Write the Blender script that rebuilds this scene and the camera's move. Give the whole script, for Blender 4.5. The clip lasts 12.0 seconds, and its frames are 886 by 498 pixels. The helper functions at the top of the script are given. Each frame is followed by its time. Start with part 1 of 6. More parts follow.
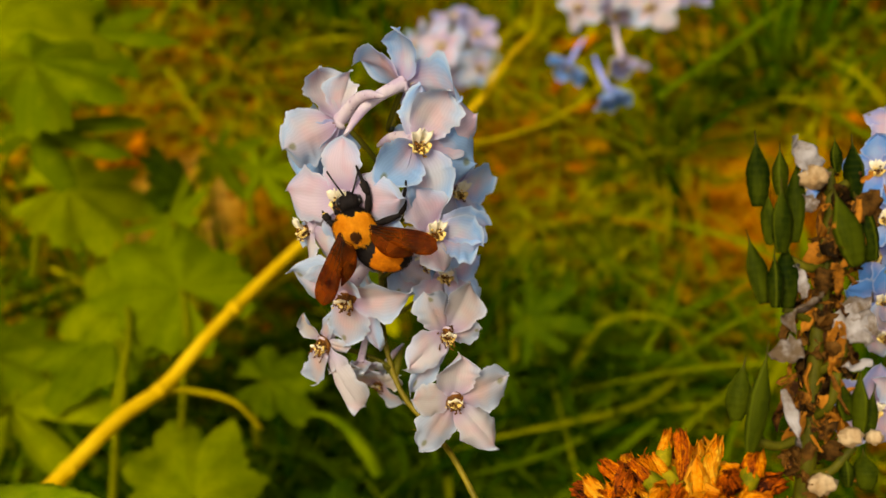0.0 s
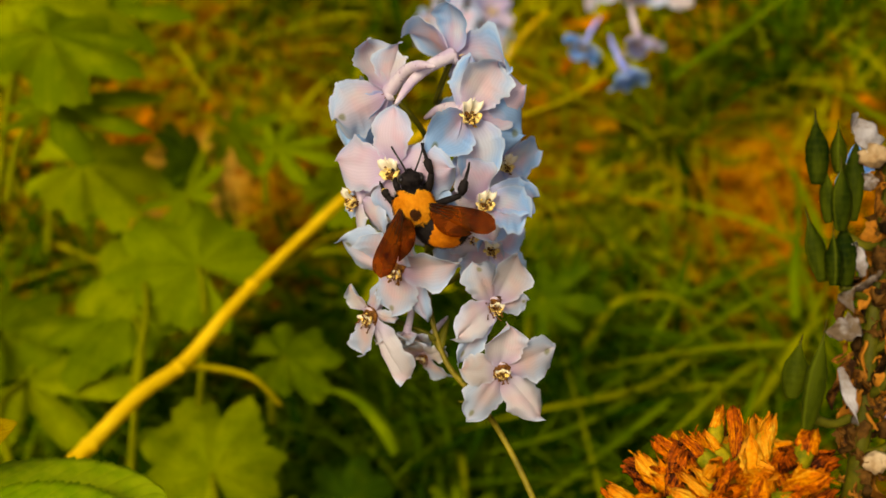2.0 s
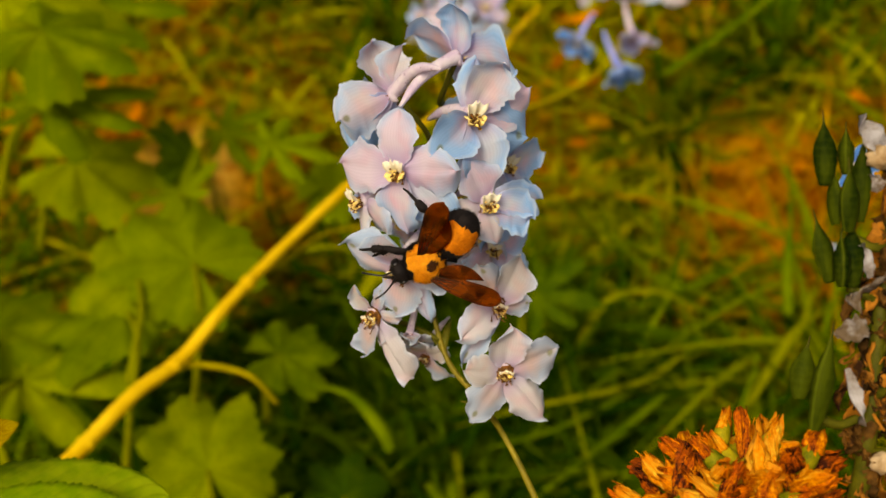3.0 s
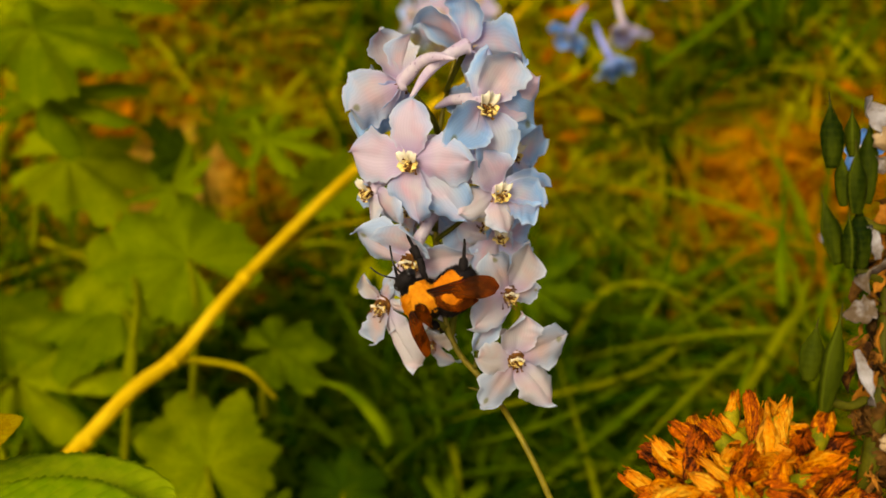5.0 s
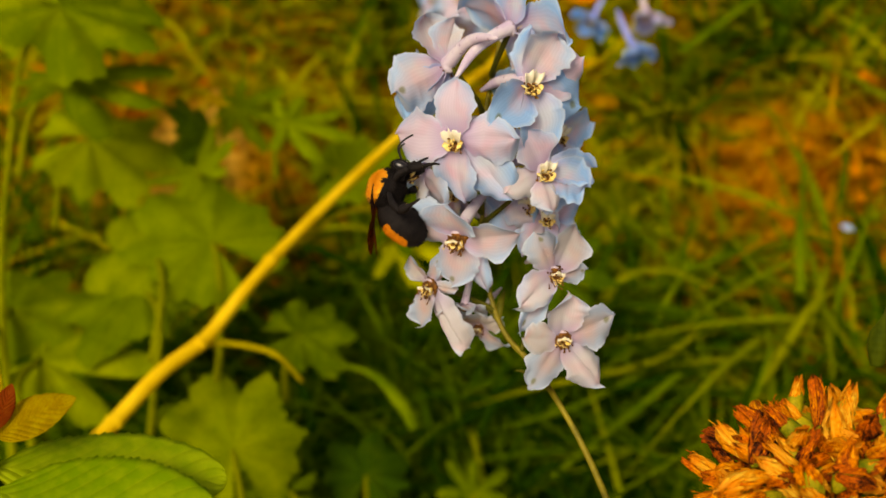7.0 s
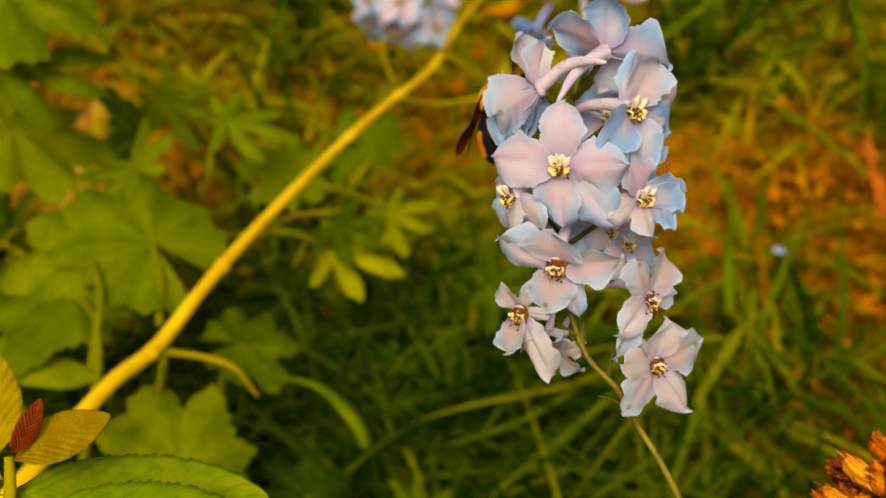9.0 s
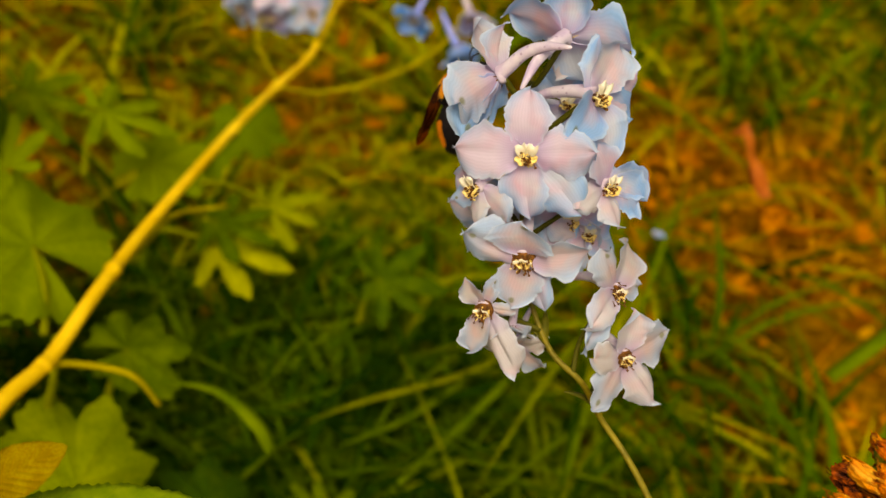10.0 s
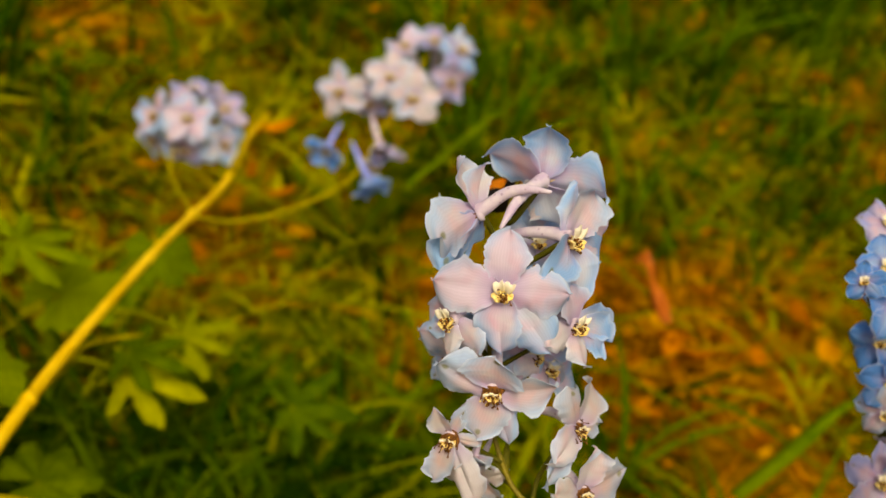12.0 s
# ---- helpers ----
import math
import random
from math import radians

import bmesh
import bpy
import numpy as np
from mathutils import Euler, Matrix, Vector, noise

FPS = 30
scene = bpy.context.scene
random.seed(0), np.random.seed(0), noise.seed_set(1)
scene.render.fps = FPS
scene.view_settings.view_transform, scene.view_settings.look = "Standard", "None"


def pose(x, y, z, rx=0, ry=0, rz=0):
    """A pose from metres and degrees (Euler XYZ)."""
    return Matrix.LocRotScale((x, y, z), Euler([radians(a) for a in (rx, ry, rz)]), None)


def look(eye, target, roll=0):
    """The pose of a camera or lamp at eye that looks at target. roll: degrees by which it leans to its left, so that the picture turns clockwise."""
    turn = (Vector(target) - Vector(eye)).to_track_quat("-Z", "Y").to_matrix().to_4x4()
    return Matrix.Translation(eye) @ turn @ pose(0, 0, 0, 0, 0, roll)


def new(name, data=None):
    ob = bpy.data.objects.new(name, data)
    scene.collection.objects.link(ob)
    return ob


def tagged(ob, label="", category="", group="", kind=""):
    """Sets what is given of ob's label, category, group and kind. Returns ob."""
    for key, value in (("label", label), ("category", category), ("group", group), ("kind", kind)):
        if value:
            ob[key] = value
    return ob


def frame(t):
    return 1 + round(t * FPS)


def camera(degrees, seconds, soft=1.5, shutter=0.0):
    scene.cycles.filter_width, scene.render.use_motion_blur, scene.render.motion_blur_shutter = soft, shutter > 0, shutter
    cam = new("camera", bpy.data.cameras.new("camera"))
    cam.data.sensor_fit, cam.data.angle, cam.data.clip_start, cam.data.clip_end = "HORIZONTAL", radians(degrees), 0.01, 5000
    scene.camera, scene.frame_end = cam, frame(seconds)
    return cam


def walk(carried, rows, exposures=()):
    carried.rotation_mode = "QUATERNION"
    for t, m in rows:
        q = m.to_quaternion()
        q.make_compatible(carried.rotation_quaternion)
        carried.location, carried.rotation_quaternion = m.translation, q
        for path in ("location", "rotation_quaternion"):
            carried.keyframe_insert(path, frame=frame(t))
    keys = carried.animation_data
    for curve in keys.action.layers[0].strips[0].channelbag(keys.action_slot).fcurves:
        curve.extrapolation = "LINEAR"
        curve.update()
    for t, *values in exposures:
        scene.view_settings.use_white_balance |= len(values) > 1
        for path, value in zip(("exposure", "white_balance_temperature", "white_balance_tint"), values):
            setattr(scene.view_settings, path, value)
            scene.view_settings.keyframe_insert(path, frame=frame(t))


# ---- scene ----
# ---- camera ----
cam = camera(40, 12.0, soft=1.5)
cam.data.dof.use_dof = True
cam.data.dof.focus_distance = 0.255
cam.data.dof.aperture_fstop = 14.5
walk(cam, [
    (0, look((0.0379, -0.1904, 0.5010), (0.0207, 0.1330, 0.2663), -5.12)),
    (0.5, look((0.0357, -0.1904, 0.5012), (0.0202, 0.1327, 0.2658), -4.99)),
    (1, look((0.0323, -0.1914, 0.5015), (0.0200, 0.1311, 0.2651), -4.54)),
    (1.5, look((0.0267, -0.1914, 0.5007), (0.0136, 0.1291, 0.2617), -4.38)),
    (2, look((0.0245, -0.1903, 0.5007), (0.0113, 0.1293, 0.2605), -4.30)),
    (2.5, look((0.0223, -0.1902, 0.5009), (0.0123, 0.1288, 0.2598), -4.14)),
    (3, look((0.0202, -0.1890, 0.5020), (0.0118, 0.1292, 0.2597), -3.82)),
    (5, look((0.0156, -0.1902, 0.5002), (0.0120, 0.1277, 0.2574), -3.94)),
    (5.5, look((0.0144, -0.1914, 0.4992), (0.0113, 0.1250, 0.2544), -3.95)),
    (6, look((0.0145, -0.1913, 0.5003), (0.0117, 0.1240, 0.2542), -3.75)),
    (6.5, look((0.0078, -0.1912, 0.5007), (0.0084, 0.1240, 0.2544), -2.99)),
    (7, look((0.0000, -0.1900, 0.5000), (-0.0000, 0.1252, 0.2537), -3.00)),
    (7.2, look((-0.0012, -0.1901, 0.4990), (-0.0022, 0.1253, 0.2530), -2.92)),
    (8.8, look((-0.0471, -0.1736, 0.4892), (-0.0079, 0.1409, 0.2451), 3.50)),
    (9, look((-0.0560, -0.1703, 0.4872), (0.0041, 0.1421, 0.2448), 5.54)),
    (9.5, look((-0.0718, -0.1617, 0.4819), (0.0217, 0.1408, 0.2373), 8.37)),
    (10, look((-0.0850, -0.1527, 0.4808), (0.0330, 0.1443, 0.2402), 10.52)),
    (10.5, look((-0.0897, -0.1594, 0.4794), (0.0392, 0.1468, 0.2567), 11.71)),
    (11, look((-0.0915, -0.1589, 0.4851), (0.0567, 0.1415, 0.2665), 13.32)),
    (11.5, look((-0.0970, -0.1565, 0.4863), (0.0480, 0.1543, 0.2805), 12.60)),
    (12, look((-0.0982, -0.1578, 0.4843), (0.0552, 0.1527, 0.2841), 12.66)),
], exposures=[(0, 0.0, 7600, 10), (12, 0.0, 7600, 10)])

# ---- light ----
SUN_UP, SUN_TURN = 52.0, 205.0
world = bpy.data.worlds.new("sky")
scene.world = world
world.use_nodes = True
sky = world.node_tree.nodes.new("ShaderNodeTexSky")
sky.sky_type, sky.sun_disc = "NISHITA", False
sky.sun_elevation, sky.sun_rotation = radians(SUN_UP), radians(SUN_TURN)
sky.air_density, sky.dust_density = 1.0, 7.0
world.node_tree.nodes["Background"].inputs["Strength"].default_value = 0.108
world.node_tree.links.new(sky.outputs["Color"], world.node_tree.nodes["Background"].inputs["Color"])
sun = new("sun", bpy.data.lights.new("sun", "SUN"))
sun.data.energy, sun.data.angle, sun.data.color = 2.3, radians(22), (1.0, 0.92, 0.79)
a, e = radians(SUN_TURN), radians(SUN_UP)
sun.matrix_world = look(Vector((math.sin(a) * math.cos(e), math.cos(a) * math.cos(e), math.sin(e))) * 5, (0, 0, 0))


# ---- materials ----
def material(name, rough=0.6, spec=0.25):
    m = bpy.data.materials.new(name)
    m.use_nodes = True
    b = m.node_tree.nodes["Principled BSDF"]
    b.inputs["Roughness"].default_value = rough
    b.inputs["Specular IOR Level"].default_value = spec
    return m, m.node_tree, b


def node(nt, kind, **values):
    n = nt.nodes.new(kind)
    for k, v in values.items():
        n.inputs[k.replace("_", " ")].default_value = v
    return n


def math_node(nt, op, a, b):
    n = nt.nodes.new("ShaderNodeMath")
    n.operation = op
    n.use_clamp = op in ("MULTIPLY_ADD",)
    for i, v in enumerate((a, b)):
        if isinstance(v, (int, float)):
            n.inputs[i].default_value = v
        else:
            nt.links.new(v, n.inputs[i])
    return n.outputs[0]


def noise_of(nt, scale, detail=3.0, coords="Object", rough=0.55):
    tc = nt.nodes.new("ShaderNodeTexCoord")
    n = node(nt, "ShaderNodeTexNoise", Scale=scale, Detail=detail, Roughness=rough)
    nt.links.new(tc.outputs[coords], n.inputs["Vector"])
    return n.outputs["Fac"]


def ramp(nt, fac, *stops):
    r = nt.nodes.new("ShaderNodeValToRGB")
    els = r.color_ramp.elements
    while len(els) < len(stops):
        els.new(0.5)
    for el, (p, c) in zip(els, stops):
        el.position, el.color = p, (*c, 1.0)
    nt.links.new(fac, r.inputs["Fac"])
    return r.outputs["Color"]


def mix(nt, fac, a, b, how="MIX"):
    n = nt.nodes.new("ShaderNodeMix")
    n.data_type, n.blend_type = "RGBA", how
    for sock, v in ((n.inputs[0], fac), (n.inputs[6], a), (n.inputs[7], b)):
        if isinstance(v, (int, float)):
            sock.default_value = v
        elif isinstance(v, tuple):
            sock.default_value = (*v, 1.0)
        else:
            nt.links.new(v, sock)
    return n.outputs[2]


def bump(nt, b, height, strength, distance):
    n = node(nt, "ShaderNodeBump", Strength=strength, Distance=distance)
    nt.links.new(height, n.inputs["Height"])
    nt.links.new(n.outputs["Normal"], b.inputs["Normal"])


def let_light_through(m, nt, b, colour, share):
    """Thin leaves and petals pass part of the light."""
    t = nt.nodes.new("ShaderNodeBsdfTranslucent")
    if isinstance(colour, tuple):
        t.inputs["Color"].default_value = (*colour, 1.0)
    else:
        nt.links.new(colour, t.inputs["Color"])
    s = nt.nodes.new("ShaderNodeMixShader")
    s.inputs[0].default_value = share
    nt.links.new(b.outputs[0], s.inputs[1])
    nt.links.new(t.outputs[0], s.inputs[2])
    nt.links.new(s.outputs[0], nt.nodes["Material Output"].inputs["Surface"])


def random_of(nt):
    return nt.nodes.new("ShaderNodeObjectInfo").outputs["Random"]


def island_of(nt):
    return nt.nodes.new("ShaderNodeNewGeometry").outputs["Random Per Island"]


def uv_of(nt):
    tc = nt.nodes.new("ShaderNodeTexCoord")
    sep = nt.nodes.new("ShaderNodeSeparateXYZ")
    nt.links.new(tc.outputs["UV"], sep.inputs[0])
    return sep.outputs["X"], sep.outputs["Y"]


def petal_material(name, white, pink, blue, blueness):
    """Lilac at the claw, then pink or white in soft clouds, pale blue towards the rim."""
    m, nt, b = material(name, 0.6, 0.12)
    u, v = uv_of(nt)
    r = random_of(nt)
    edge = math_node(nt, "ABSOLUTE", math_node(nt, "SUBTRACT", v, 0.5), 0.0)
    far = math_node(nt, "ADD", math_node(nt, "MULTIPLY", u, 0.62), math_node(nt, "MULTIPLY", edge, 0.62))
    far = math_node(nt, "ADD", far, math_node(nt, "MULTIPLY", math_node(nt, "SUBTRACT", noise_of(nt, 2.2, 2.0), 0.5), 0.55))
    far = math_node(nt, "ADD", far, math_node(nt, "MULTIPLY", math_node(nt, "SUBTRACT", r, 0.5), 0.55))
    rim = ramp(nt, math_node(nt, "ADD", edge, math_node(nt, "MULTIPLY", math_node(nt, "SUBTRACT", noise_of(nt, 3.0, 2.0), 0.5), 0.22)), (0.20, (0, 0, 0)), (0.46, (1, 1, 1)))
    far = math_node(nt, "ADD", far, math_node(nt, "MULTIPLY", rim, 0.22))
    blue_fac = ramp(nt, math_node(nt, "ADD", far, blueness), (0.34, (0, 0, 0)), (0.80, (1, 1, 1)))
    pink_fac = ramp(nt, math_node(nt, "ADD", noise_of(nt, 1.5, 2.0), math_node(nt, "MULTIPLY", math_node(nt, "SUBTRACT", r, 0.5), 0.30)),
                    (0.38, (0, 0, 0)), (0.60, (1, 1, 1)))
    col = mix(nt, pink_fac, white, pink)
    col = mix(nt, blue_fac, col, blue)
    col = mix(nt, math_node(nt, "MULTIPLY", ramp(nt, u, (0.08, (1, 1, 1)), (0.40, (0, 0, 0))), 0.50), col, (0.50, 0.36, 0.68))
    # the pale margin
    margin = ramp(nt, math_node(nt, "ADD", edge, math_node(nt, "MULTIPLY", ramp(nt, u, (0.80, (0, 0, 0)), (1.0, (1, 1, 1))), 0.12)), (0.40, (0, 0, 0)), (0.50, (1, 1, 1)))
    col = mix(nt, math_node(nt, "MULTIPLY", margin, 0.55), col, (0.82, 0.87, 0.93))
    # a small green gland near the tip of some of them
    du, dv = math_node(nt, "MULTIPLY", math_node(nt, "SUBTRACT", u, 0.83), 1.4), math_node(nt, "SUBTRACT", v, 0.46)
    far_off = math_node(nt, "SQRT", math_node(nt, "ADD", math_node(nt, "MULTIPLY", du, du), math_node(nt, "MULTIPLY", dv, dv)), 0.0)
    gland = math_node(nt, "MULTIPLY", ramp(nt, far_off, (0.05, (1, 1, 1)), (0.11, (0, 0, 0))), ramp(nt, r, (0.70, (0, 0, 0)), (0.72, (1, 1, 1))))
    col = mix(nt, math_node(nt, "MULTIPLY", gland, 0.7), col, (0.24, 0.25, 0.05))
    # bruised specks
    speck = node(nt, "ShaderNodeTexVoronoi", Scale=3.2)
    tc = nt.nodes.new("ShaderNodeTexCoord")
    nt.links.new(tc.outputs["Object"], speck.inputs["Vector"])
    col = mix(nt, math_node(nt, "MULTIPLY", ramp(nt, speck.outputs["Distance"], (0.015, (1, 1, 1)), (0.035, (0, 0, 0))), 0.3), col, (0.30, 0.20, 0.16))
    veins = node(nt, "ShaderNodeTexWave", Scale=5.0, Distortion=2.5, Detail=2.0)
    veins.bands_direction = "Y"
    nt.links.new(tc.outputs["UV"], veins.inputs["Vector"])
    col = mix(nt, 0.05, col, veins.outputs["Color"], "MULTIPLY")
    nt.links.new(col, b.inputs["Base Color"])
    b.inputs["Sheen Weight"].default_value = 0.1
    bump(nt, b, noise_of(nt, 6.0, 3.0), 0.35, 0.0003)
    let_light_through(m, nt, b, col, 0.47)
    return m


PETALS = {
    "P": petal_material("petal_lilac_pink", (0.82, 0.76, 0.80), (0.80, 0.58, 0.68), (0.47, 0.66, 0.88), -0.06),
    "R": petal_material("petal_rose_cream", (0.68, 0.64, 0.61), (0.71, 0.54, 0.50), (0.52, 0.61, 0.72), -0.12),
    "V": petal_material("petal_lilac", (0.80, 0.70, 0.79), (0.80, 0.59, 0.69), (0.50, 0.68, 0.88), -0.07),
    "W": petal_material("petal_white", (0.77, 0.74, 0.74), (0.79, 0.63, 0.65), (0.53, 0.67, 0.83), -0.20),
    "K": petal_material("petal_pink", (0.80, 0.60, 0.64), (0.80, 0.53, 0.57), (0.43, 0.64, 0.88), 0.02),
    "L": petal_material("petal_lilac_rose", (0.70, 0.62, 0.74), (0.76, 0.54, 0.62), (0.42, 0.46, 0.76), -0.02),
    "B": petal_material("petal_pale_blue", (0.74, 0.79, 0.87), (0.80, 0.64, 0.74), (0.38, 0.63, 0.90), 0.04),
    "C": petal_material("petal_blue", (0.38, 0.56, 0.82), (0.42, 0.44, 0.76), (0.13, 0.38, 0.80), 0.20),
}


def plain(name, low, high, scale, rough=0.6, spec=0.25, detail=4.0, relief=0.0, depth=0.0004, through_share=0.0, shift=0.0):
    """A surface of two tones that mingle at the given scale, with a finer grain."""
    m, nt, b = material(name, rough, spec)
    f = noise_of(nt, scale, detail)
    g = noise_of(nt, scale * 7.3, 2.0)
    fac = math_node(nt, "ADD", math_node(nt, "MULTIPLY", f, 0.75), math_node(nt, "MULTIPLY", g, 0.25))
    if shift:
        fac = math_node(nt, "ADD", fac, math_node(nt, "MULTIPLY", math_node(nt, "SUBTRACT", random_of(nt), 0.5), shift))
    col = ramp(nt, fac, (0.32, low), (0.68, high))
    nt.links.new(col, b.inputs["Base Color"])
    if relief:
        bump(nt, b, fac, relief, depth)
    if through_share:
        let_light_through(m, nt, b, col, through_share)
    return m


SPUR_BLUE = plain("spur_blue", (0.16, 0.24, 0.70), (0.36, 0.40, 0.82), 2.5, 0.5, 0.15, relief=0.2)
CREAM = plain("inner_petal_cream", (0.90, 0.82, 0.52), (0.94, 0.92, 0.80), 6.0, 0.55, 0.2, through_share=0.2)
YELLOW = plain("beard_yellow", (0.84, 0.54, 0.07), (0.92, 0.78, 0.34), 9.0, 0.6, 0.2)
ANTHER = plain("stamen_brown", (0.04, 0.016, 0.003), (0.26, 0.10, 0.012), 9.0, 0.7, 0.2)
GREEN_STEM = plain("stem_green", (0.030, 0.036, 0.001), (0.12, 0.11, 0.004), 160.0, 0.6, 0.12, relief=0.3)
SPIKE_GREEN = plain("stem_yellow_green", (0.06, 0.055, 0.003), (0.27, 0.21, 0.008), 160.0, 0.5, 0.2, relief=0.3)
STALK = plain("leaf_stalk_green", (0.10, 0.115, 0.002), (0.22, 0.22, 0.003), 90.0, 0.7, 0.0)
YELLOW_STEM = plain("stem_yellow", (0.58, 0.34, 0.004), (0.84, 0.56, 0.016), 45.0, 0.6, 0.06, relief=0.3)
OLIVE_STEM = plain("stem_olive", (0.22, 0.18, 0.003), (0.40, 0.31, 0.006), 90.0, 0.6, 0.0, relief=0.2)
WITHERED = plain("withered_petal", (0.16, 0.11, 0.06), (0.50, 0.48, 0.47), 3.0, 0.7, 0.2, relief=0.4, through_share=0.25, shift=0.4)
BUD = plain("dry_bud_cream", (0.30, 0.18, 0.07), (0.66, 0.52, 0.30), 160.0, 0.65, 0.2, relief=0.3)
BROWN_SHRED = plain("dry_shred_brown", (0.03, 0.010, 0.001), (0.50, 0.19, 0.015), 4.0, 0.75, 0.15, relief=0.5, through_share=0.15, shift=0.5)
HUSK = plain("dry_husk_brown", (0.012, 0.006, 0.001), (0.15, 0.066, 0.010), 3.0, 0.8, 0.08, relief=0.5, shift=0.4)
CALYX = plain("calyx_green", (0.10, 0.12, 0.003), (0.42, 0.33, 0.010), 3.2, 0.6, 0.05, relief=0.3, shift=0.4)
FUR_ORANGE = plain("bee_fur_orange", (0.60, 0.20, 0.005), (0.93, 0.46, 0.030), 300.0, 0.8, 0.1)
FUR_RUST = plain("bee_fur_rust", (0.34, 0.080, 0.003), (0.84, 0.29, 0.012), 260.0, 0.8, 0.1)
FUR_BLACK = plain("bee_fur_black", (0.004, 0.003, 0.003), (0.016, 0.012, 0.010), 500.0, 0.75, 0.15)
BALD = plain("bee_bald_spot", (0.02, 0.007, 0.002), (0.10, 0.03, 0.004), 500.0, 0.7, 0.2)
CHITIN = plain("bee_shell_black", (0.004, 0.003, 0.003), (0.012, 0.010, 0.009), 300.0, 0.28, 0.5)
POLLEN = plain("pollen_yellow", (0.55, 0.36, 0.05), (0.75, 0.55, 0.12), 700.0, 0.8, 0.1)


def wing_material():
    m, nt, b = material("bee_wing_smoky", 0.55, 0.05)
    u, v = uv_of(nt)
    col = ramp(nt, noise_of(nt, 220.0, 4.0), (0.38, (0.025, 0.007, 0.0005)), (0.64, (0.26, 0.058, 0.002)))
    nt.links.new(col, b.inputs["Base Color"])
    t = nt.nodes.new("ShaderNodeBsdfTransparent")
    t.inputs["Color"].default_value = (0.54, 0.15, 0.014, 1.0)
    s = nt.nodes.new("ShaderNodeMixShader")
    s.inputs[0].default_value = 0.55
    nt.links.new(b.outputs[0], s.inputs[1])
    nt.links.new(t.outputs[0], s.inputs[2])
    nt.links.new(s.outputs[0], nt.nodes["Material Output"].inputs["Surface"])
    return m


WING = wing_material()


def spur_material():
    m, nt, b = material("spur_lilac", 0.5, 0.2)
    tone = ramp(nt, noise_of(nt, 3.0, 3.0), (0.35, (0.58, 0.46, 0.60)), (0.65, (0.76, 0.68, 0.72)))
    dots = node(nt, "ShaderNodeTexVoronoi", Scale=6.5)
    tc = nt.nodes.new("ShaderNodeTexCoord")
    nt.links.new(tc.outputs["Object"], dots.inputs["Vector"])
    spot = ramp(nt, dots.outputs["Distance"], (0.14, (1, 1, 1)), (0.22, (0, 0, 0)))
    col = mix(nt, math_node(nt, "MULTIPLY", spot, 0.45), tone, (0.26, 0.12, 0.24))
    nt.links.new(col, b.inputs["Base Color"])
    bump(nt, b, noise_of(nt, 8.0, 3.0), 0.4, 0.0003)
    let_light_through(m, nt, b, col, 0.2)
    return m


SPUR = spur_material()


def floret_material():
    """Dry petals streaked along their length, dark brown in the folds of some, yellow on others."""
    m, nt, b = material("dry_floret_orange", 0.7, 0.10)
    u, v = uv_of(nt)
    r = random_of(nt)
    along = nt.nodes.new("ShaderNodeCombineXYZ")
    nt.links.new(math_node(nt, "MULTIPLY", u, 2.2), along.inputs[0])
    nt.links.new(math_node(nt, "MULTIPLY", v, 6.0), along.inputs[1])
    nt.links.new(math_node(nt, "MULTIPLY", island_of(nt), 40.0), along.inputs[2])
    streak = node(nt, "ShaderNodeTexNoise", Scale=1.0, Detail=4.0, Roughness=0.6)
    nt.links.new(along.outputs[0], streak.inputs["Vector"])
    g = noise_of(nt, 14.0, 4.0)
    f = math_node(nt, "ADD", math_node(nt, "MULTIPLY", streak.outputs["Fac"], 0.62), math_node(nt, "MULTIPLY", g, 0.38))
    f = math_node(nt, "ADD", f, math_node(nt, "MULTIPLY", math_node(nt, "SUBTRACT", r, 0.54), 0.34))
    f = math_node(nt, "ADD", f, math_node(nt, "MULTIPLY", math_node(nt, "SUBTRACT", island_of(nt), 0.5), 0.14))
    col = ramp(nt, f, (0.32, (0.04, 0.007, 0.001)), (0.43, (0.44, 0.080, 0.001)), (0.54, (0.80, 0.26, 0.002)), (0.76, (0.92, 0.55, 0.04)))
    mouth = ramp(nt, math_node(nt, "ADD", u, math_node(nt, "MULTIPLY", math_node(nt, "SUBTRACT", g, 0.5), 0.5)), (0.66, (0, 0, 0)), (0.96, (1, 1, 1)))
    col = mix(nt, math_node(nt, "MULTIPLY", mouth, 0.45), col, (0.72, 0.13, 0.002))
    nt.links.new(col, b.inputs["Base Color"])
    bump(nt, b, streak.outputs["Fac"], 0.8, 0.0006)
    let_light_through(m, nt, b, col, 0.15)
    return m


FLORET = floret_material()


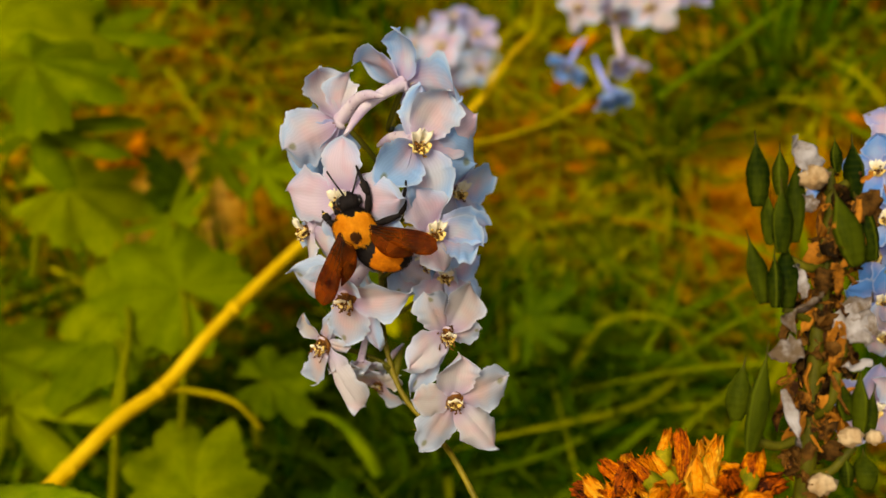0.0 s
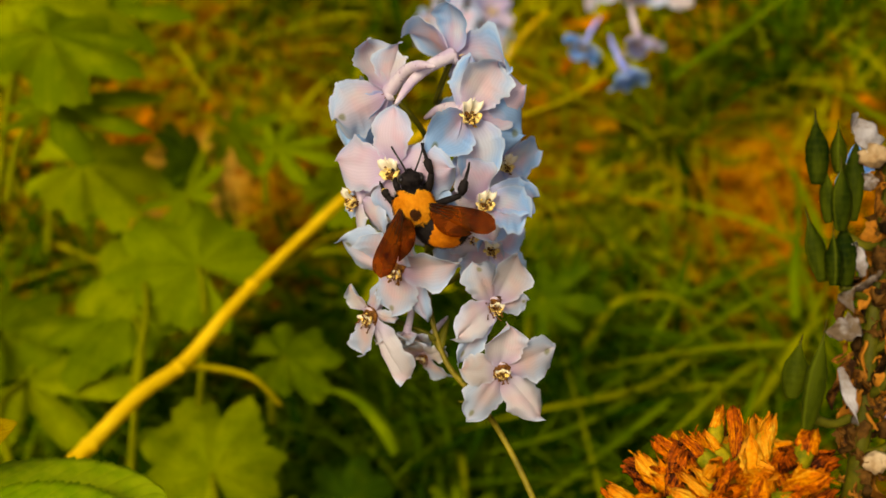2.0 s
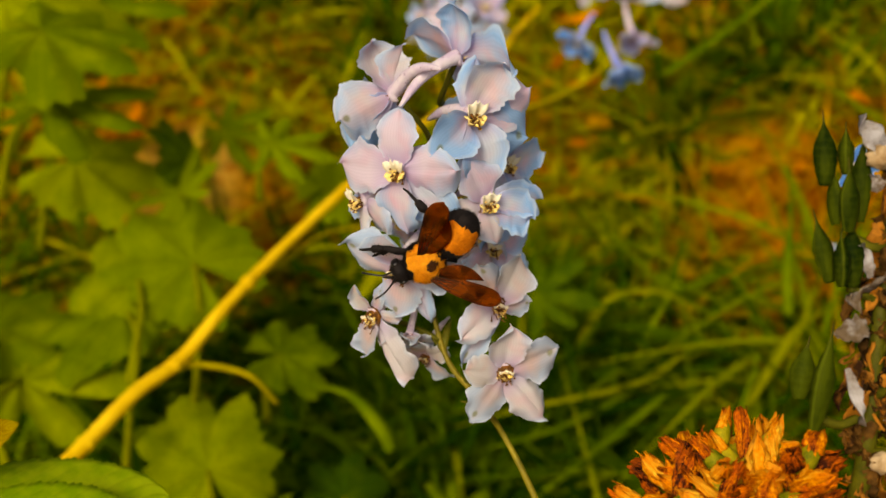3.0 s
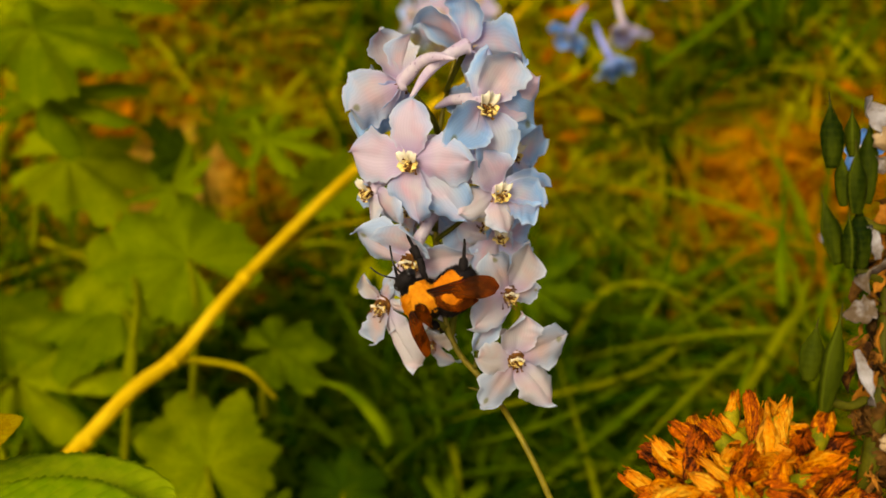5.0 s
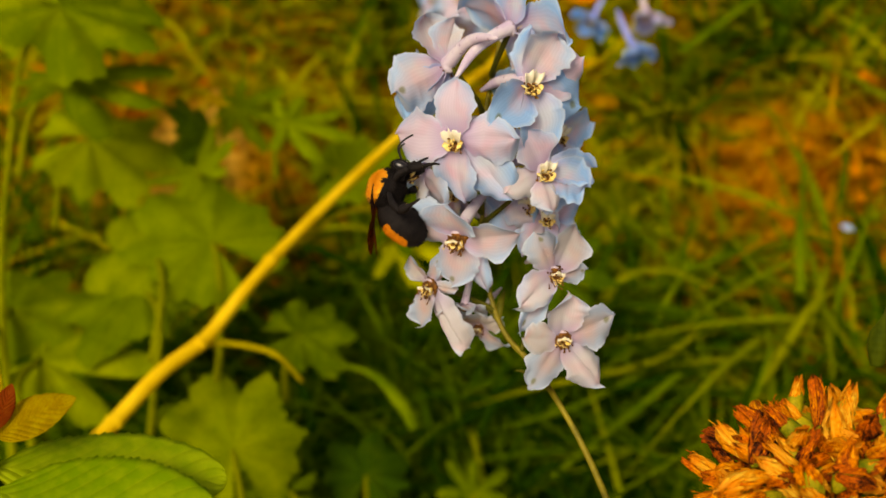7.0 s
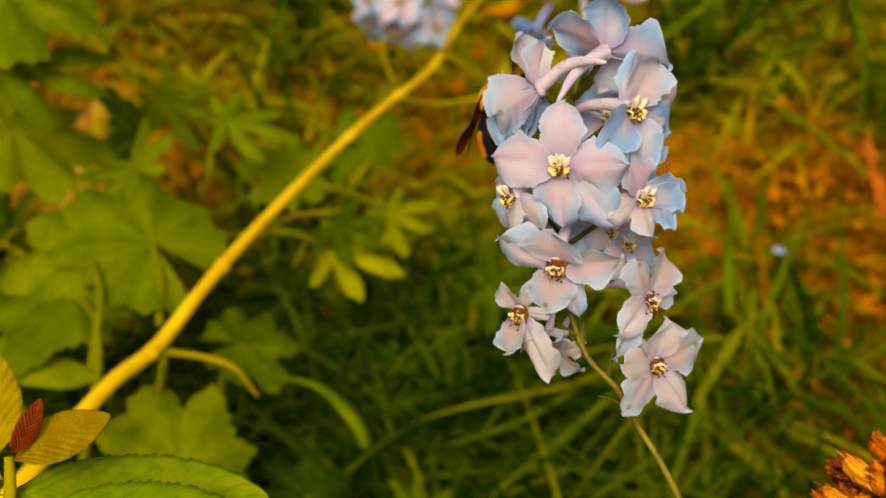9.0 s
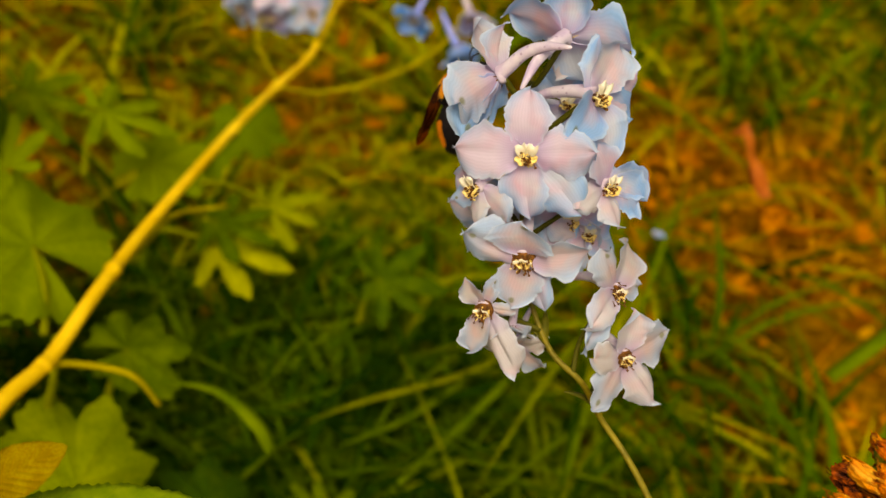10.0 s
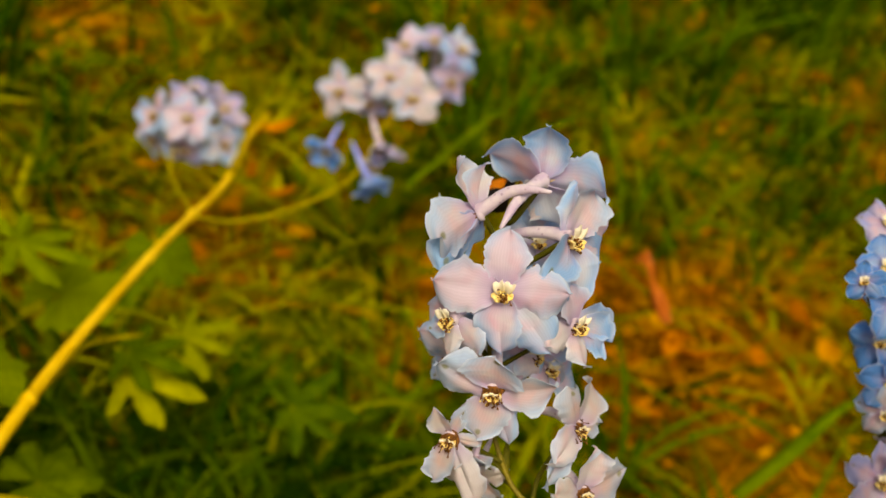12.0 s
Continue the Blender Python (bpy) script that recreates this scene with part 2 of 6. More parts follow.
def pod_material():
    """Dark green husk with faint cross ridges over the seeds and a paler seam."""
    m, nt, b = material("pod_green", 0.6, 0.02)
    f = noise_of(nt, 2.2, 4.0)
    r = random_of(nt)
    tone = math_node(nt, "ADD", f, math_node(nt, "MULTIPLY", math_node(nt, "SUBTRACT", r, 0.5), 0.4))
    col = ramp(nt, tone, (0.30, (0.005, 0.013, 0.0005)), (0.72, (0.045, 0.060, 0.002)))
    tc = nt.nodes.new("ShaderNodeTexCoord")
    ridge = node(nt, "ShaderNodeTexWave", Scale=2.6, Distortion=1.5, Detail=1.0)
    ridge.bands_direction = "Z"
    nt.links.new(tc.outputs["Object"], ridge.inputs["Vector"])
    col = mix(nt, math_node(nt, "MULTIPLY", ramp(nt, ridge.outputs["Fac"], (0.45, (0, 0, 0)), (1.0, (1, 1, 1))), 0.10), col, (0.06, 0.08, 0.004))
    sep = nt.nodes.new("ShaderNodeSeparateXYZ")
    nt.links.new(tc.outputs["Object"], sep.inputs[0])
    seam = ramp(nt, math_node(nt, "ABSOLUTE", sep.outputs["Y"], 0.0), (0.02, (1, 1, 1)), (0.07, (0, 0, 0)))
    col = mix(nt, math_node(nt, "MULTIPLY", seam, 0.5), col, (0.09, 0.11, 0.005))
    beak = ramp(nt, sep.outputs["Z"], (0.86, (0, 0, 0)), (1.05, (1, 1, 1)))
    col = mix(nt, math_node(nt, "MULTIPLY", beak, 0.7), col, (0.05, 0.035, 0.008))
    nt.links.new(col, b.inputs["Base Color"])
    bump(nt, b, ridge.outputs["Fac"], 0.3, 0.00015)
    return m


POD = pod_material()


def leaf_material(name, dark, light, vein, share, scale=30.0):
    """Leaf blade with a net of paler veins that runs out from the stalk (by the leaf's own coordinates)."""
    m, nt, b = material(name, 0.75, 0.02)
    u, v = uv_of(nt)
    f = noise_of(nt, scale, 4.0)
    f = math_node(nt, "ADD", math_node(nt, "MULTIPLY", f, 0.45), math_node(nt, "MULTIPLY", noise_of(nt, scale * 0.09, 2.0), 0.55))
    f = math_node(nt, "ADD", f, math_node(nt, "MULTIPLY", math_node(nt, "SUBTRACT", random_of(nt), 0.5), 0.35))
    col = ramp(nt, f, (0.34, dark), (0.64, light))
    w = math_node(nt, "ABSOLUTE", math_node(nt, "SINE", math_node(nt, "MULTIPLY", u, 47.0), 0.0), 0.0)
    line = ramp(nt, w, (0.0, (1, 1, 1)), (0.16, (0, 0, 0)))
    col = mix(nt, math_node(nt, "MULTIPLY", line, 0.28), col, vein)
    nt.links.new(col, b.inputs["Base Color"])
    bump(nt, b, math_node(nt, "ADD", w, f), 0.4, 0.0008)
    let_light_through(m, nt, b, col, share)
    return m


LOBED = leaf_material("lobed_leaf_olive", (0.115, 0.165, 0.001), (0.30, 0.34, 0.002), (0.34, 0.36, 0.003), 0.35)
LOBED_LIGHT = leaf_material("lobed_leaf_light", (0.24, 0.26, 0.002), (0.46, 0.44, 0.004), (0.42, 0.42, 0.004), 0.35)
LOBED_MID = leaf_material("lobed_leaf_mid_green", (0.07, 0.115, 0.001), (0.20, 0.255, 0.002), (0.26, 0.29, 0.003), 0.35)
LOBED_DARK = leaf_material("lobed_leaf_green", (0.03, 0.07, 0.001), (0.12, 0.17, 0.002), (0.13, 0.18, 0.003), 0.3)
TOOTHED = leaf_material("toothed_leaf_green", (0.17, 0.28, 0.004), (0.36, 0.43, 0.010), (0.36, 0.42, 0.010), 0.3, 14.0)
BUD_RED = leaf_material("toothed_leaf_bud_red", (0.36, 0.06, 0.006), (0.52, 0.14, 0.010), (0.56, 0.10, 0.010), 0.35, 60.0)
TOOTHED_RED = leaf_material("toothed_leaf_red", (0.30, 0.19, 0.003), (0.50, 0.38, 0.006), (0.52, 0.18, 0.006), 0.35, 60.0)


def blade_material(name, *tones):
    m, nt, b = material(name, 0.8, 0.0)
    r = island_of(nt)
    col = ramp(nt, r, *[(i / (len(tones) - 1), c) for i, c in enumerate(tones)])
    streak = noise_of(nt, 70.0, 3.0)
    col = mix(nt, 0.5, col, ramp(nt, streak, (0.3, (0.55, 0.5, 0.4)), (0.7, (1.0, 1.0, 1.0))), "MULTIPLY")
    nt.links.new(col, b.inputs["Base Color"])
    let_light_through(m, nt, b, col, 0.3)
    return m


GRASS_GREEN = blade_material("grass_green", (0.007, 0.028, 0.001), (0.03, 0.09, 0.001), (0.09, 0.16, 0.0015), (0.20, 0.27, 0.002))
# grass green darkened, with the shade under the leafy plant in its colour
GRASS_SHADED = blade_material("grass_shaded_green", (0.005, 0.020, 0.001), (0.016, 0.055, 0.001), (0.045, 0.095, 0.001), (0.11, 0.17, 0.002))
GRASS_OLIVE = blade_material("grass_olive", (0.07, 0.095, 0.001), (0.33, 0.33, 0.0015), (0.64, 0.58, 0.003), (0.20, 0.24, 0.001))
GRASS_DRY = blade_material("grass_dry", (0.26, 0.08, 0.001), (0.60, 0.22, 0.002), (0.78, 0.40, 0.006), (0.20, 0.065, 0.001))
LITTER = blade_material("litter_leaf", (0.18, 0.050, 0.001), (0.54, 0.17, 0.002), (0.78, 0.27, 0.003), (0.68, 0.36, 0.008))


def soil_material():
    m, nt, b = material("soil_and_mulch", 0.95, 0.0)
    big = noise_of(nt, 6.0, 5.0)
    fine = noise_of(nt, 130.0, 6.0)
    col = ramp(nt, big, (0.35, (0.05, 0.047, 0.001)), (0.50, (0.25, 0.105, 0.001)), (0.60, (0.48, 0.21, 0.006)), (0.72, (0.58, 0.32, 0.035)))
    col = mix(nt, 0.7, col, ramp(nt, fine, (0.36, (0.12, 0.10, 0.08)), (0.64, (1.6, 1.6, 1.5))), "MULTIPLY")
    nt.links.new(col, b.inputs["Base Color"])
    bump(nt, b, fine, 0.9, 0.006)
    return m


SOIL = soil_material()


# ---- building blocks ----
def mesh_object(name, bm, mats, parent=None, label="", smooth=True):
    me = bpy.data.meshes.new(name)
    bmesh.ops.recalc_face_normals(bm, faces=bm.faces) if len(bm.faces) < 4000 else None
    bm.to_mesh(me)
    bm.free()
    for mt in mats if isinstance(mats, (list, tuple)) else [mats]:
        me.materials.append(mt)
    if smooth:
        me.polygons.foreach_set("use_smooth", [True] * len(me.polygons))
    return placed(name, me, parent, Matrix(), label)


def placed(name, me, parent, m, label=""):
    ob = new(name, me)
    ob.parent = parent
    ob.matrix_basis = m
    if label:
        ob["label"] = label
    return ob


def part(name, bm, mats, parent, label=""):
    return mesh_object(name, bm, mats, parent, label)


def thing(name, at, label, category, group=""):
    ob = new(name)
    ob.empty_display_size = 0.01
    ob.location = at
    return tagged(ob, label, category, group)


def smooth_line(pts, steps):
    """A Catmull-Rom line through pts, steps points a span."""
    p = [Vector(q) for q in pts]
    p = [2 * p[0] - p[1], *p, 2 * p[-1] - p[-2]]
    out = []
    for i in range(1, len(p) - 2):
        for k in range(steps):
            t = k / steps
            a, b, c, d = p[i - 1:i + 3]
            out.append(0.5 * (2 * b + (c - a) * t + (2 * a - 5 * b + 4 * c - d) * t * t + (3 * b - a - 3 * c + d) * t ** 3))
    return out + [p[-2]]


def tube(bm, pts, radii, seg=8, slot=0, flat=1.0):
    """A round stalk along pts, its radius gliding through radii."""
    n = len(pts)
    rad = [float(np.interp(i / (n - 1), np.linspace(0, 1, len(radii)), radii)) for i in range(n)]
    side = None
    rings = []
    for i, p in enumerate(pts):
        d = (pts[min(i + 1, n - 1)] - pts[max(i - 1, 0)]).normalized()
        if side is None:
            side = d.orthogonal().normalized()
        side = (side - d * side.dot(d)).normalized()
        up = d.cross(side)
        rings.append([bm.verts.new(p + rad[i] * (math.cos(q) * side + flat * math.sin(q) * up))
                      for q in (2 * math.pi * k / seg for k in range(seg))])
    for a, b in zip(rings, rings[1:]):
        for k in range(seg):
            bm.faces.new((a[k], a[(k + 1) % seg], b[(k + 1) % seg], b[k])).material_index = slot
    bm.faces.new(rings[0][::-1]).material_index = slot
    bm.faces.new(rings[-1]).material_index = slot


def sheet(bm, nu, nv, point, thick, slot=0, under=None):
    """A thin sheet with two faces and a rim; point(u, v) for u in 0..1 and v in -1..1. Sets UV."""
    uvl = bm.loops.layers.uv.verify()
    top, low = [], []
    for i in range(nu + 1):
        rt, rl = [], []
        for j in range(nv + 1):
            p = Vector(point(i / nu, 2 * j / nv - 1))
            d = Vector((0, 0, thick / 2)) if under is None else (p - Vector(under(i / nu, 2 * j / nv - 1))) / 2
            rt.append((bm.verts.new(p + d), i / nu, j / nv))
            rl.append((bm.verts.new(p - d), i / nu, j / nv))
        top.append(rt), low.append(rl)

    def face(*c):
        f = bm.faces.new([q[0] for q in c])
        f.material_index = slot
        for lp, q in zip(f.loops, c):
            lp[uvl].uv = (q[1], q[2])
    for i in range(nu):
        for j in range(nv):
            face(top[i][j], top[i + 1][j], top[i + 1][j + 1], top[i][j + 1])
            face(low[i][j], low[i][j + 1], low[i + 1][j + 1], low[i + 1][j])
    for i in range(nu):
        face(top[i][0], low[i][0], low[i + 1][0], top[i + 1][0])
        face(top[i][nv], top[i + 1][nv], low[i + 1][nv], low[i][nv])
    for j in range(nv):
        face(top[0][j], top[0][j + 1], low[0][j + 1], low[0][j])
        face(top[nu][j], low[nu][j], low[nu][j + 1], top[nu][j + 1])


def blob(bm, centre, radii, detail=2, rough=0.0, slot=0, seed=0.0):
    r = bmesh.ops.create_icosphere(bm, subdivisions=detail, radius=1.0)
    for v in r["verts"]:
        d = v.co.normalized()
        k = 1 + rough * noise.noise(d * 2.3 + Vector((seed, seed * 0.7, 1.3)))
        v.co = Vector(centre) + Vector((d.x * radii[0], d.y * radii[1], d.z * radii[2])) * k
        for f in v.link_faces:
            f.material_index = slot


def facing(at, face, up):
    z = Vector(face).normalized()
    y = Vector(up)
    y = (y - z * y.dot(z)).normalized()
    x = y.cross(z)
    return Matrix(((x.x, y.x, z.x, at[0]), (x.y, y.y, z.y, at[1]), (x.z, y.z, z.z, at[2]), (0, 0, 0, 1)))


# ---- ground ----
def step(x):
    x = min(1.0, max(0.0, x))
    return x * x * (3 - 2 * x)


def ground_z(x, y):
    z = 0.015 + 0.16 * step((y - 0.20) / 0.55) + 0.075 * step((x - 0.10) / 0.16) * math.exp(-((y - 0.28) / 0.30) ** 2)
    far = step((math.hypot(x, y) - 1.5) / 3.0)
    z += 0.012 * noise.noise(Vector((x * 6, y * 6, 0.3))) * (1 - far) + 0.005 * noise.noise(Vector((x * 23, y * 23, 3.3))) * (1 - far)
    return z + far * 0.25 * noise.noise(Vector((x * 0.11, y * 0.11, 7.7)))


def spaced(near, far, n_near, n_far):
    inner = np.linspace(-near, near, n_near)
    outer = near * (far / near) ** np.linspace(0, 1, n_far + 1)[1:]
    return np.concatenate([-outer[::-1], inner, outer])


def build_ground():
    xs, ys = spaced(1.3, 400.0, 150, 26) + 0.2, spaced(1.3, 400.0, 150, 26) + 0.5
    verts = [(x, y, ground_z(x, y)) for y in ys for x in xs]
    w = len(xs)
    faces = [(j * w + i, j * w + i + 1, (j + 1) * w + i + 1, (j + 1) * w + i) for j in range(len(ys) - 1) for i in range(w - 1)]
    me = bpy.data.meshes.new("ground")
    me.from_pydata(verts, [], faces)
    me.polygons.foreach_set("use_smooth", [True] * len(faces))
    me.materials.append(SOIL)
    tagged(new("ground", me), "orange-brown garden soil with mulch under grass", "ground", kind="structure")


build_ground()


# ---- grass and litter ----
def blades(name, tufts, tall, wide, lean, mat, label, seed, category="grass"):
    """One mesh of many arching blades with a folded midrib, in tufts; tufts: (x, y, blades, spread)."""
    rng = np.random.default_rng(seed)
    n = 6
    s = np.linspace(0, 1, n + 1)
    verts, faces = [], []
    for tx, ty, count, spread in tufts:
        vigour = rng.uniform(0.55, 1.25)
        for _ in range(count):
            q, r = rng.uniform(0, 2 * math.pi), spread * rng.uniform() ** 0.7
            x, y = tx + r * math.cos(q), ty + r * math.sin(q)
            h, w = vigour * rng.uniform(*tall), rng.uniform(*wide)
            az, bend, twist = q + rng.normal(0, 0.6), rng.uniform(*lean), rng.uniform(-1.2, 1.2)
            z0 = ground_z(x, y) - 0.004
            out, up = bend * h * s ** 2, h * (s - 0.42 * bend * s ** 2.2)
            drift = rng.uniform(-0.12, 0.12) * h * s ** 2
            base = len(verts)
            for k in range(n + 1):
                cx, cy = x + math.cos(az) * out[k] - math.sin(az) * drift[k], y + math.sin(az) * out[k] + math.cos(az) * drift[k]
                ww = w * (0.55 + 0.9 * s[k] * (1 - s[k])) * (1 - s[k] ** 3) + 0.0001
                p = az + math.pi / 2 + twist * s[k]
                ax, ay = math.cos(p) * ww / 2, math.sin(p) * ww / 2
                verts += [(cx - ax, cy - ay, z0 + up[k]), (cx, cy, z0 + up[k] - 0.18 * ww), (cx + ax, cy + ay, z0 + up[k])]
            for k in range(n):
                b = base + 3 * k
                faces += [(b, b + 1, b + 4, b + 3), (b + 1, b + 2, b + 5, b + 4)]
    me = bpy.data.meshes.new(name)
    me.from_pydata(verts, [], faces)
    me.polygons.foreach_set("use_smooth", [True] * len(faces))
    me.materials.append(mat)
    return tagged(new(name, me), label, category, kind="stuff")


def scatter(n, seed, keep, x0=-0.55, x1=1.1, y0=0.06, y1=1.45):
    """Root points, denser towards the near end, kept by the chance that keep(x, y) gives."""
    rng = np.random.default_rng(seed)
    out = []
    while len(out) < n:
        x = rng.uniform(x0, x1)
        y = y0 + (y1 - y0) * rng.uniform() ** 1.5
        fade = step(min(x - x0, x1 - x, y1 - y) / 0.22) * step((y - y0 + 0.05) / 0.15)
        if rng.uniform() < keep(x, y) * max(0.06, fade):
            out.append((x, y))
    return out


def tufts_of(n, seed, keep, many, spread):
    rng = np.random.default_rng(seed + 1)
    return [(x, y, int(rng.integers(*many)), rng.uniform(*spread)) for x, y in scatter(n, seed, keep)]


def clump(x, y, scale, seed):
    """Patches with clear borders."""
    return step((noise.noise(Vector((x * scale, y * scale, seed))) + 0.16) / 0.30)


def bare(x, y):
    """How bare the trodden soil is."""
    return min(1.0, math.exp(-(((x - 0.29) / 0.13) ** 2 + ((y - 0.23) / 0.165) ** 2)) * 1.3)


def far_right(x, y):
    return x > 0.26 and y > 0.47


def near_left(x, y):
    return x < 0.13 and y < (0.35 if x > -0.09 else 0.30)


blades("green_grass", tufts_of(1250, 11, lambda x, y: max(0.30, clump(x, y, 8, 1.0)) * (1 - bare(x, y)) * (1.0 if near_left(x, y) else 0.8 if far_right(x, y) else 0.10 if -0.25 < x < 0.06 and y < 0.56 else 0.48 if x > 0.1 else 0.33), (9, 22), (0.006, 0.022)),
       (0.035, 0.115), (0.0024, 0.0072), (0.3, 1.5), GRASS_GREEN, "arching green grass tufts, dense and uneven", 3)
blades("olive_grass", tufts_of(1400, 12, lambda x, y: max(0.35, clump(x, y, 7, 5.0)) * (1 - bare(x, y)) * (0.05 if near_left(x, y) else 0.25 if far_right(x, y) else 0.65 if x > 0.09 else 0.8), (8, 20), (0.006, 0.025)),
       (0.018, 0.065), (0.0022, 0.0070), (0.6, 1.8), GRASS_OLIVE, "yellow-green grass tufts bending over", 4)
blades("dry_grass", tufts_of(1500, 13, lambda x, y: max(0.08, 1 - clump(x, y, 8, 1.0)) * (0.15 if near_left(x, y) else 0.4 if far_right(x, y) else 1.0), (4, 9), (0.004, 0.02)),
       (0.015, 0.06), (0.0010, 0.0034), (0.7, 1.6), GRASS_DRY, "dry orange-brown grass stalks lying in the turf", 5)


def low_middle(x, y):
    """Denser grass round the foot of the leafy plant, coloured dark for its shade."""
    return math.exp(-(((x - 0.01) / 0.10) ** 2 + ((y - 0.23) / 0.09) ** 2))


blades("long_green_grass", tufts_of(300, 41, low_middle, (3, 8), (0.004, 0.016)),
       (0.055, 0.115), (0.0035, 0.0080), (0.5, 1.7), GRASS_SHADED, "long broad green grass blades arching over", 42)


def right_middle(x, y):
    return math.exp(-(((x - 0.14) / 0.06) ** 2 + ((y - 0.27) / 0.08) ** 2))


GRASS_BROAD = blade_material("grass_broad", (0.05, 0.090, 0.001), (0.12, 0.17, 0.0015), (0.22, 0.27, 0.002), (0.32, 0.34, 0.003))
blades("broad_grass", tufts_of(60, 45, right_middle, (2, 6), (0.004, 0.020)),
       (0.055, 0.120), (0.0040, 0.0080), (0.9, 2.0), GRASS_BROAD, "broad yellow-green grass blades arching to the soil", 46)


def outer_tufts(count, seed):
    """Coarser turf that thins out from the spot."""
    rng = np.random.default_rng(seed)
    out = []
    while len(out) < count:
        x, y = 0.27 + rng.normal(0, 1.3), 0.60 + rng.normal(0, 1.3)
        if not (-0.40 < x < 0.95 and 0.02 < y < 1.25) and not (math.hypot(x, y + 0.2) < 0.10) and rng.uniform() < max(0.25, clump(x, y, 2.5, 4.0)):
            out.append((x, y, int(rng.integers(8, 16)), rng.uniform(0.02, 0.07)))
    return out


blades("outer_green_grass", outer_tufts(1700, 33), (0.04, 0.11), (0.003, 0.009), (0.4, 1.6), GRASS_GREEN, "dark green turf tufts thinning out over the soil", 8)
blades("outer_grass", outer_tufts(1900, 31), (0.03, 0.10), (0.003, 0.009), (0.4, 1.6), GRASS_OLIVE, "uneven yellow-green turf thinning out over the soil", 7)


def build_litter():
    """Curled dead leaf bits on the soil."""
    rng = np.random.default_rng(21)
    verts, faces = [], []
    spots = scatter(12000, 22, lambda x, y: 0.25 + 0.75 * (1 - clump(x, y, 8, 1.0)))
    for k, (x, y) in enumerate(spots):
        l, w = rng.uniform(0.003, 0.013), rng.uniform(0.0015, 0.006)
        if k % 24 == 0:
            l, w = rng.uniform(0.012, 0.026), rng.uniform(0.007, 0.013)
        az, tip, curl = rng.uniform(0, 2 * math.pi), rng.uniform(-0.5, 0.5), rng.uniform(0.2, 1.0)
        m = Matrix.Translation((x, y, ground_z(x, y) + rng.uniform(0.002, 0.012) + (0.012 if k % 24 == 0 else 0))) @ Euler((tip, rng.uniform(-0.5, 0.5), az)).to_matrix().to_4x4()
        b = len(verts)
        for i in range(4):
            u = i / 3
            ww = w * (0.15 + math.sin(math.pi * min(1, u * 0.9 + 0.05)) ** 0.7)
            for j in (-1, 0, 1):
                verts.append(m @ Vector((l * (u - 0.5), ww * j / 2, curl * (0.5 * w * j * j + 0.6 * l * (u - 0.5) ** 2))))
        for i in range(3):
            for j in range(2):
                q = b + 3 * i + j
                faces.append((q, q + 1, q + 4, q + 3))
    me = bpy.data.meshes.new("leaf_litter")
    me.from_pydata([tuple(v) for v in verts], [], faces)
    me.polygons.foreach_set("use_smooth", [True] * len(faces))
    me.materials.append(LITTER)
    tagged(new("leaf_litter", me), "dead orange and brown leaf bits on the soil", "leaf litter", kind="stuff")


build_litter()


def long_blade(pts, width, mat, label):
    """One broad grass blade of its own, along a line."""
    line = smooth_line(pts, 6)
    n = len(line) - 1
    bm = bmesh.new()
    uvl = bm.loops.layers.uv.verify()
    rows = []
    for i, p in enumerate(line):
        d = (line[min(i + 1, n)] - line[max(i - 1, 0)]).normalized()
        s = d.cross(Vector((0, 0, 1)))
        s = s.normalized() if s.length > 1e-4 else Vector((1, 0, 0))
        w = width * (0.35 + 0.65 * math.sin(math.pi * min(1, 0.25 + 0.75 * i / n)) ** 0.8) * (1 - (i / n) ** 4) + 0.0002
        rows.append([bm.verts.new(p - s * w / 2), bm.verts.new(p - s.cross(d) * -w * 0.12), bm.verts.new(p + s * w / 2)])
    for a, b in zip(rows, rows[1:]):
        for k in range(2):
            bm.faces.new((a[k], a[k + 1], b[k + 1], b[k]))
    ob = mesh_object("grass_blade", bm, mat)
    solid = ob.modifiers.new("thickness", "SOLIDIFY")
    solid.thickness = 0.0003
    return tagged(ob, label, "grass blade", "broad grass blades")


DEEP = plain("grass_deep", (0.07, 0.13, 0.001), (0.18, 0.24, 0.002), 60.0, 0.7, 0.0, through_share=0.3)
PALE = plain("grass_pale", (0.16, 0.18, 0.001), (0.32, 0.32, 0.003), 60.0, 0.7, 0.0, through_share=0.3)
long_blade([(0.0990, 0.2426, 0.0816), (0.0624, 0.2154, 0.0873), (0.0343, 0.1969, 0.0961), (0.0210, 0.1883, 0.1013)], 0.0036, DEEP, "pale yellow-green grass blade lying aslant")
long_blade([(0.1222, 0.2521, 0.0938), (0.0977, 0.2370, 0.0907), (0.0358, 0.2164, 0.0966), (0.0089, 0.2053, 0.0986)], 0.0036, PALE, "pale yellow-green grass blade lying aslant")
long_blade([(0.1093, 0.2260, 0.0929), (0.0827, 0.2074, 0.0853), (0.0489, 0.1863, 0.0744), (0.0322, 0.1719, 0.0722)], 0.0044, DEEP, "green grass blade lying aslant")
long_blade([(-0.0149, 0.1579, 0.1354), (-0.0201, 0.1645, 0.1438), (-0.0330, 0.1801, 0.1475), (-0.0552, 0.1911, 0.1452)], 0.0060, DEEP, "green arching grass blade turning down")
long_blade([(0.0712, 0.2670, 0.0802), (0.0871, 0.2842, 0.1023), (0.1116, 0.2795, 0.1126), (0.1357, 0.2637, 0.1086)], 0.0055, PALE, "yellow-green grass blade arching over")
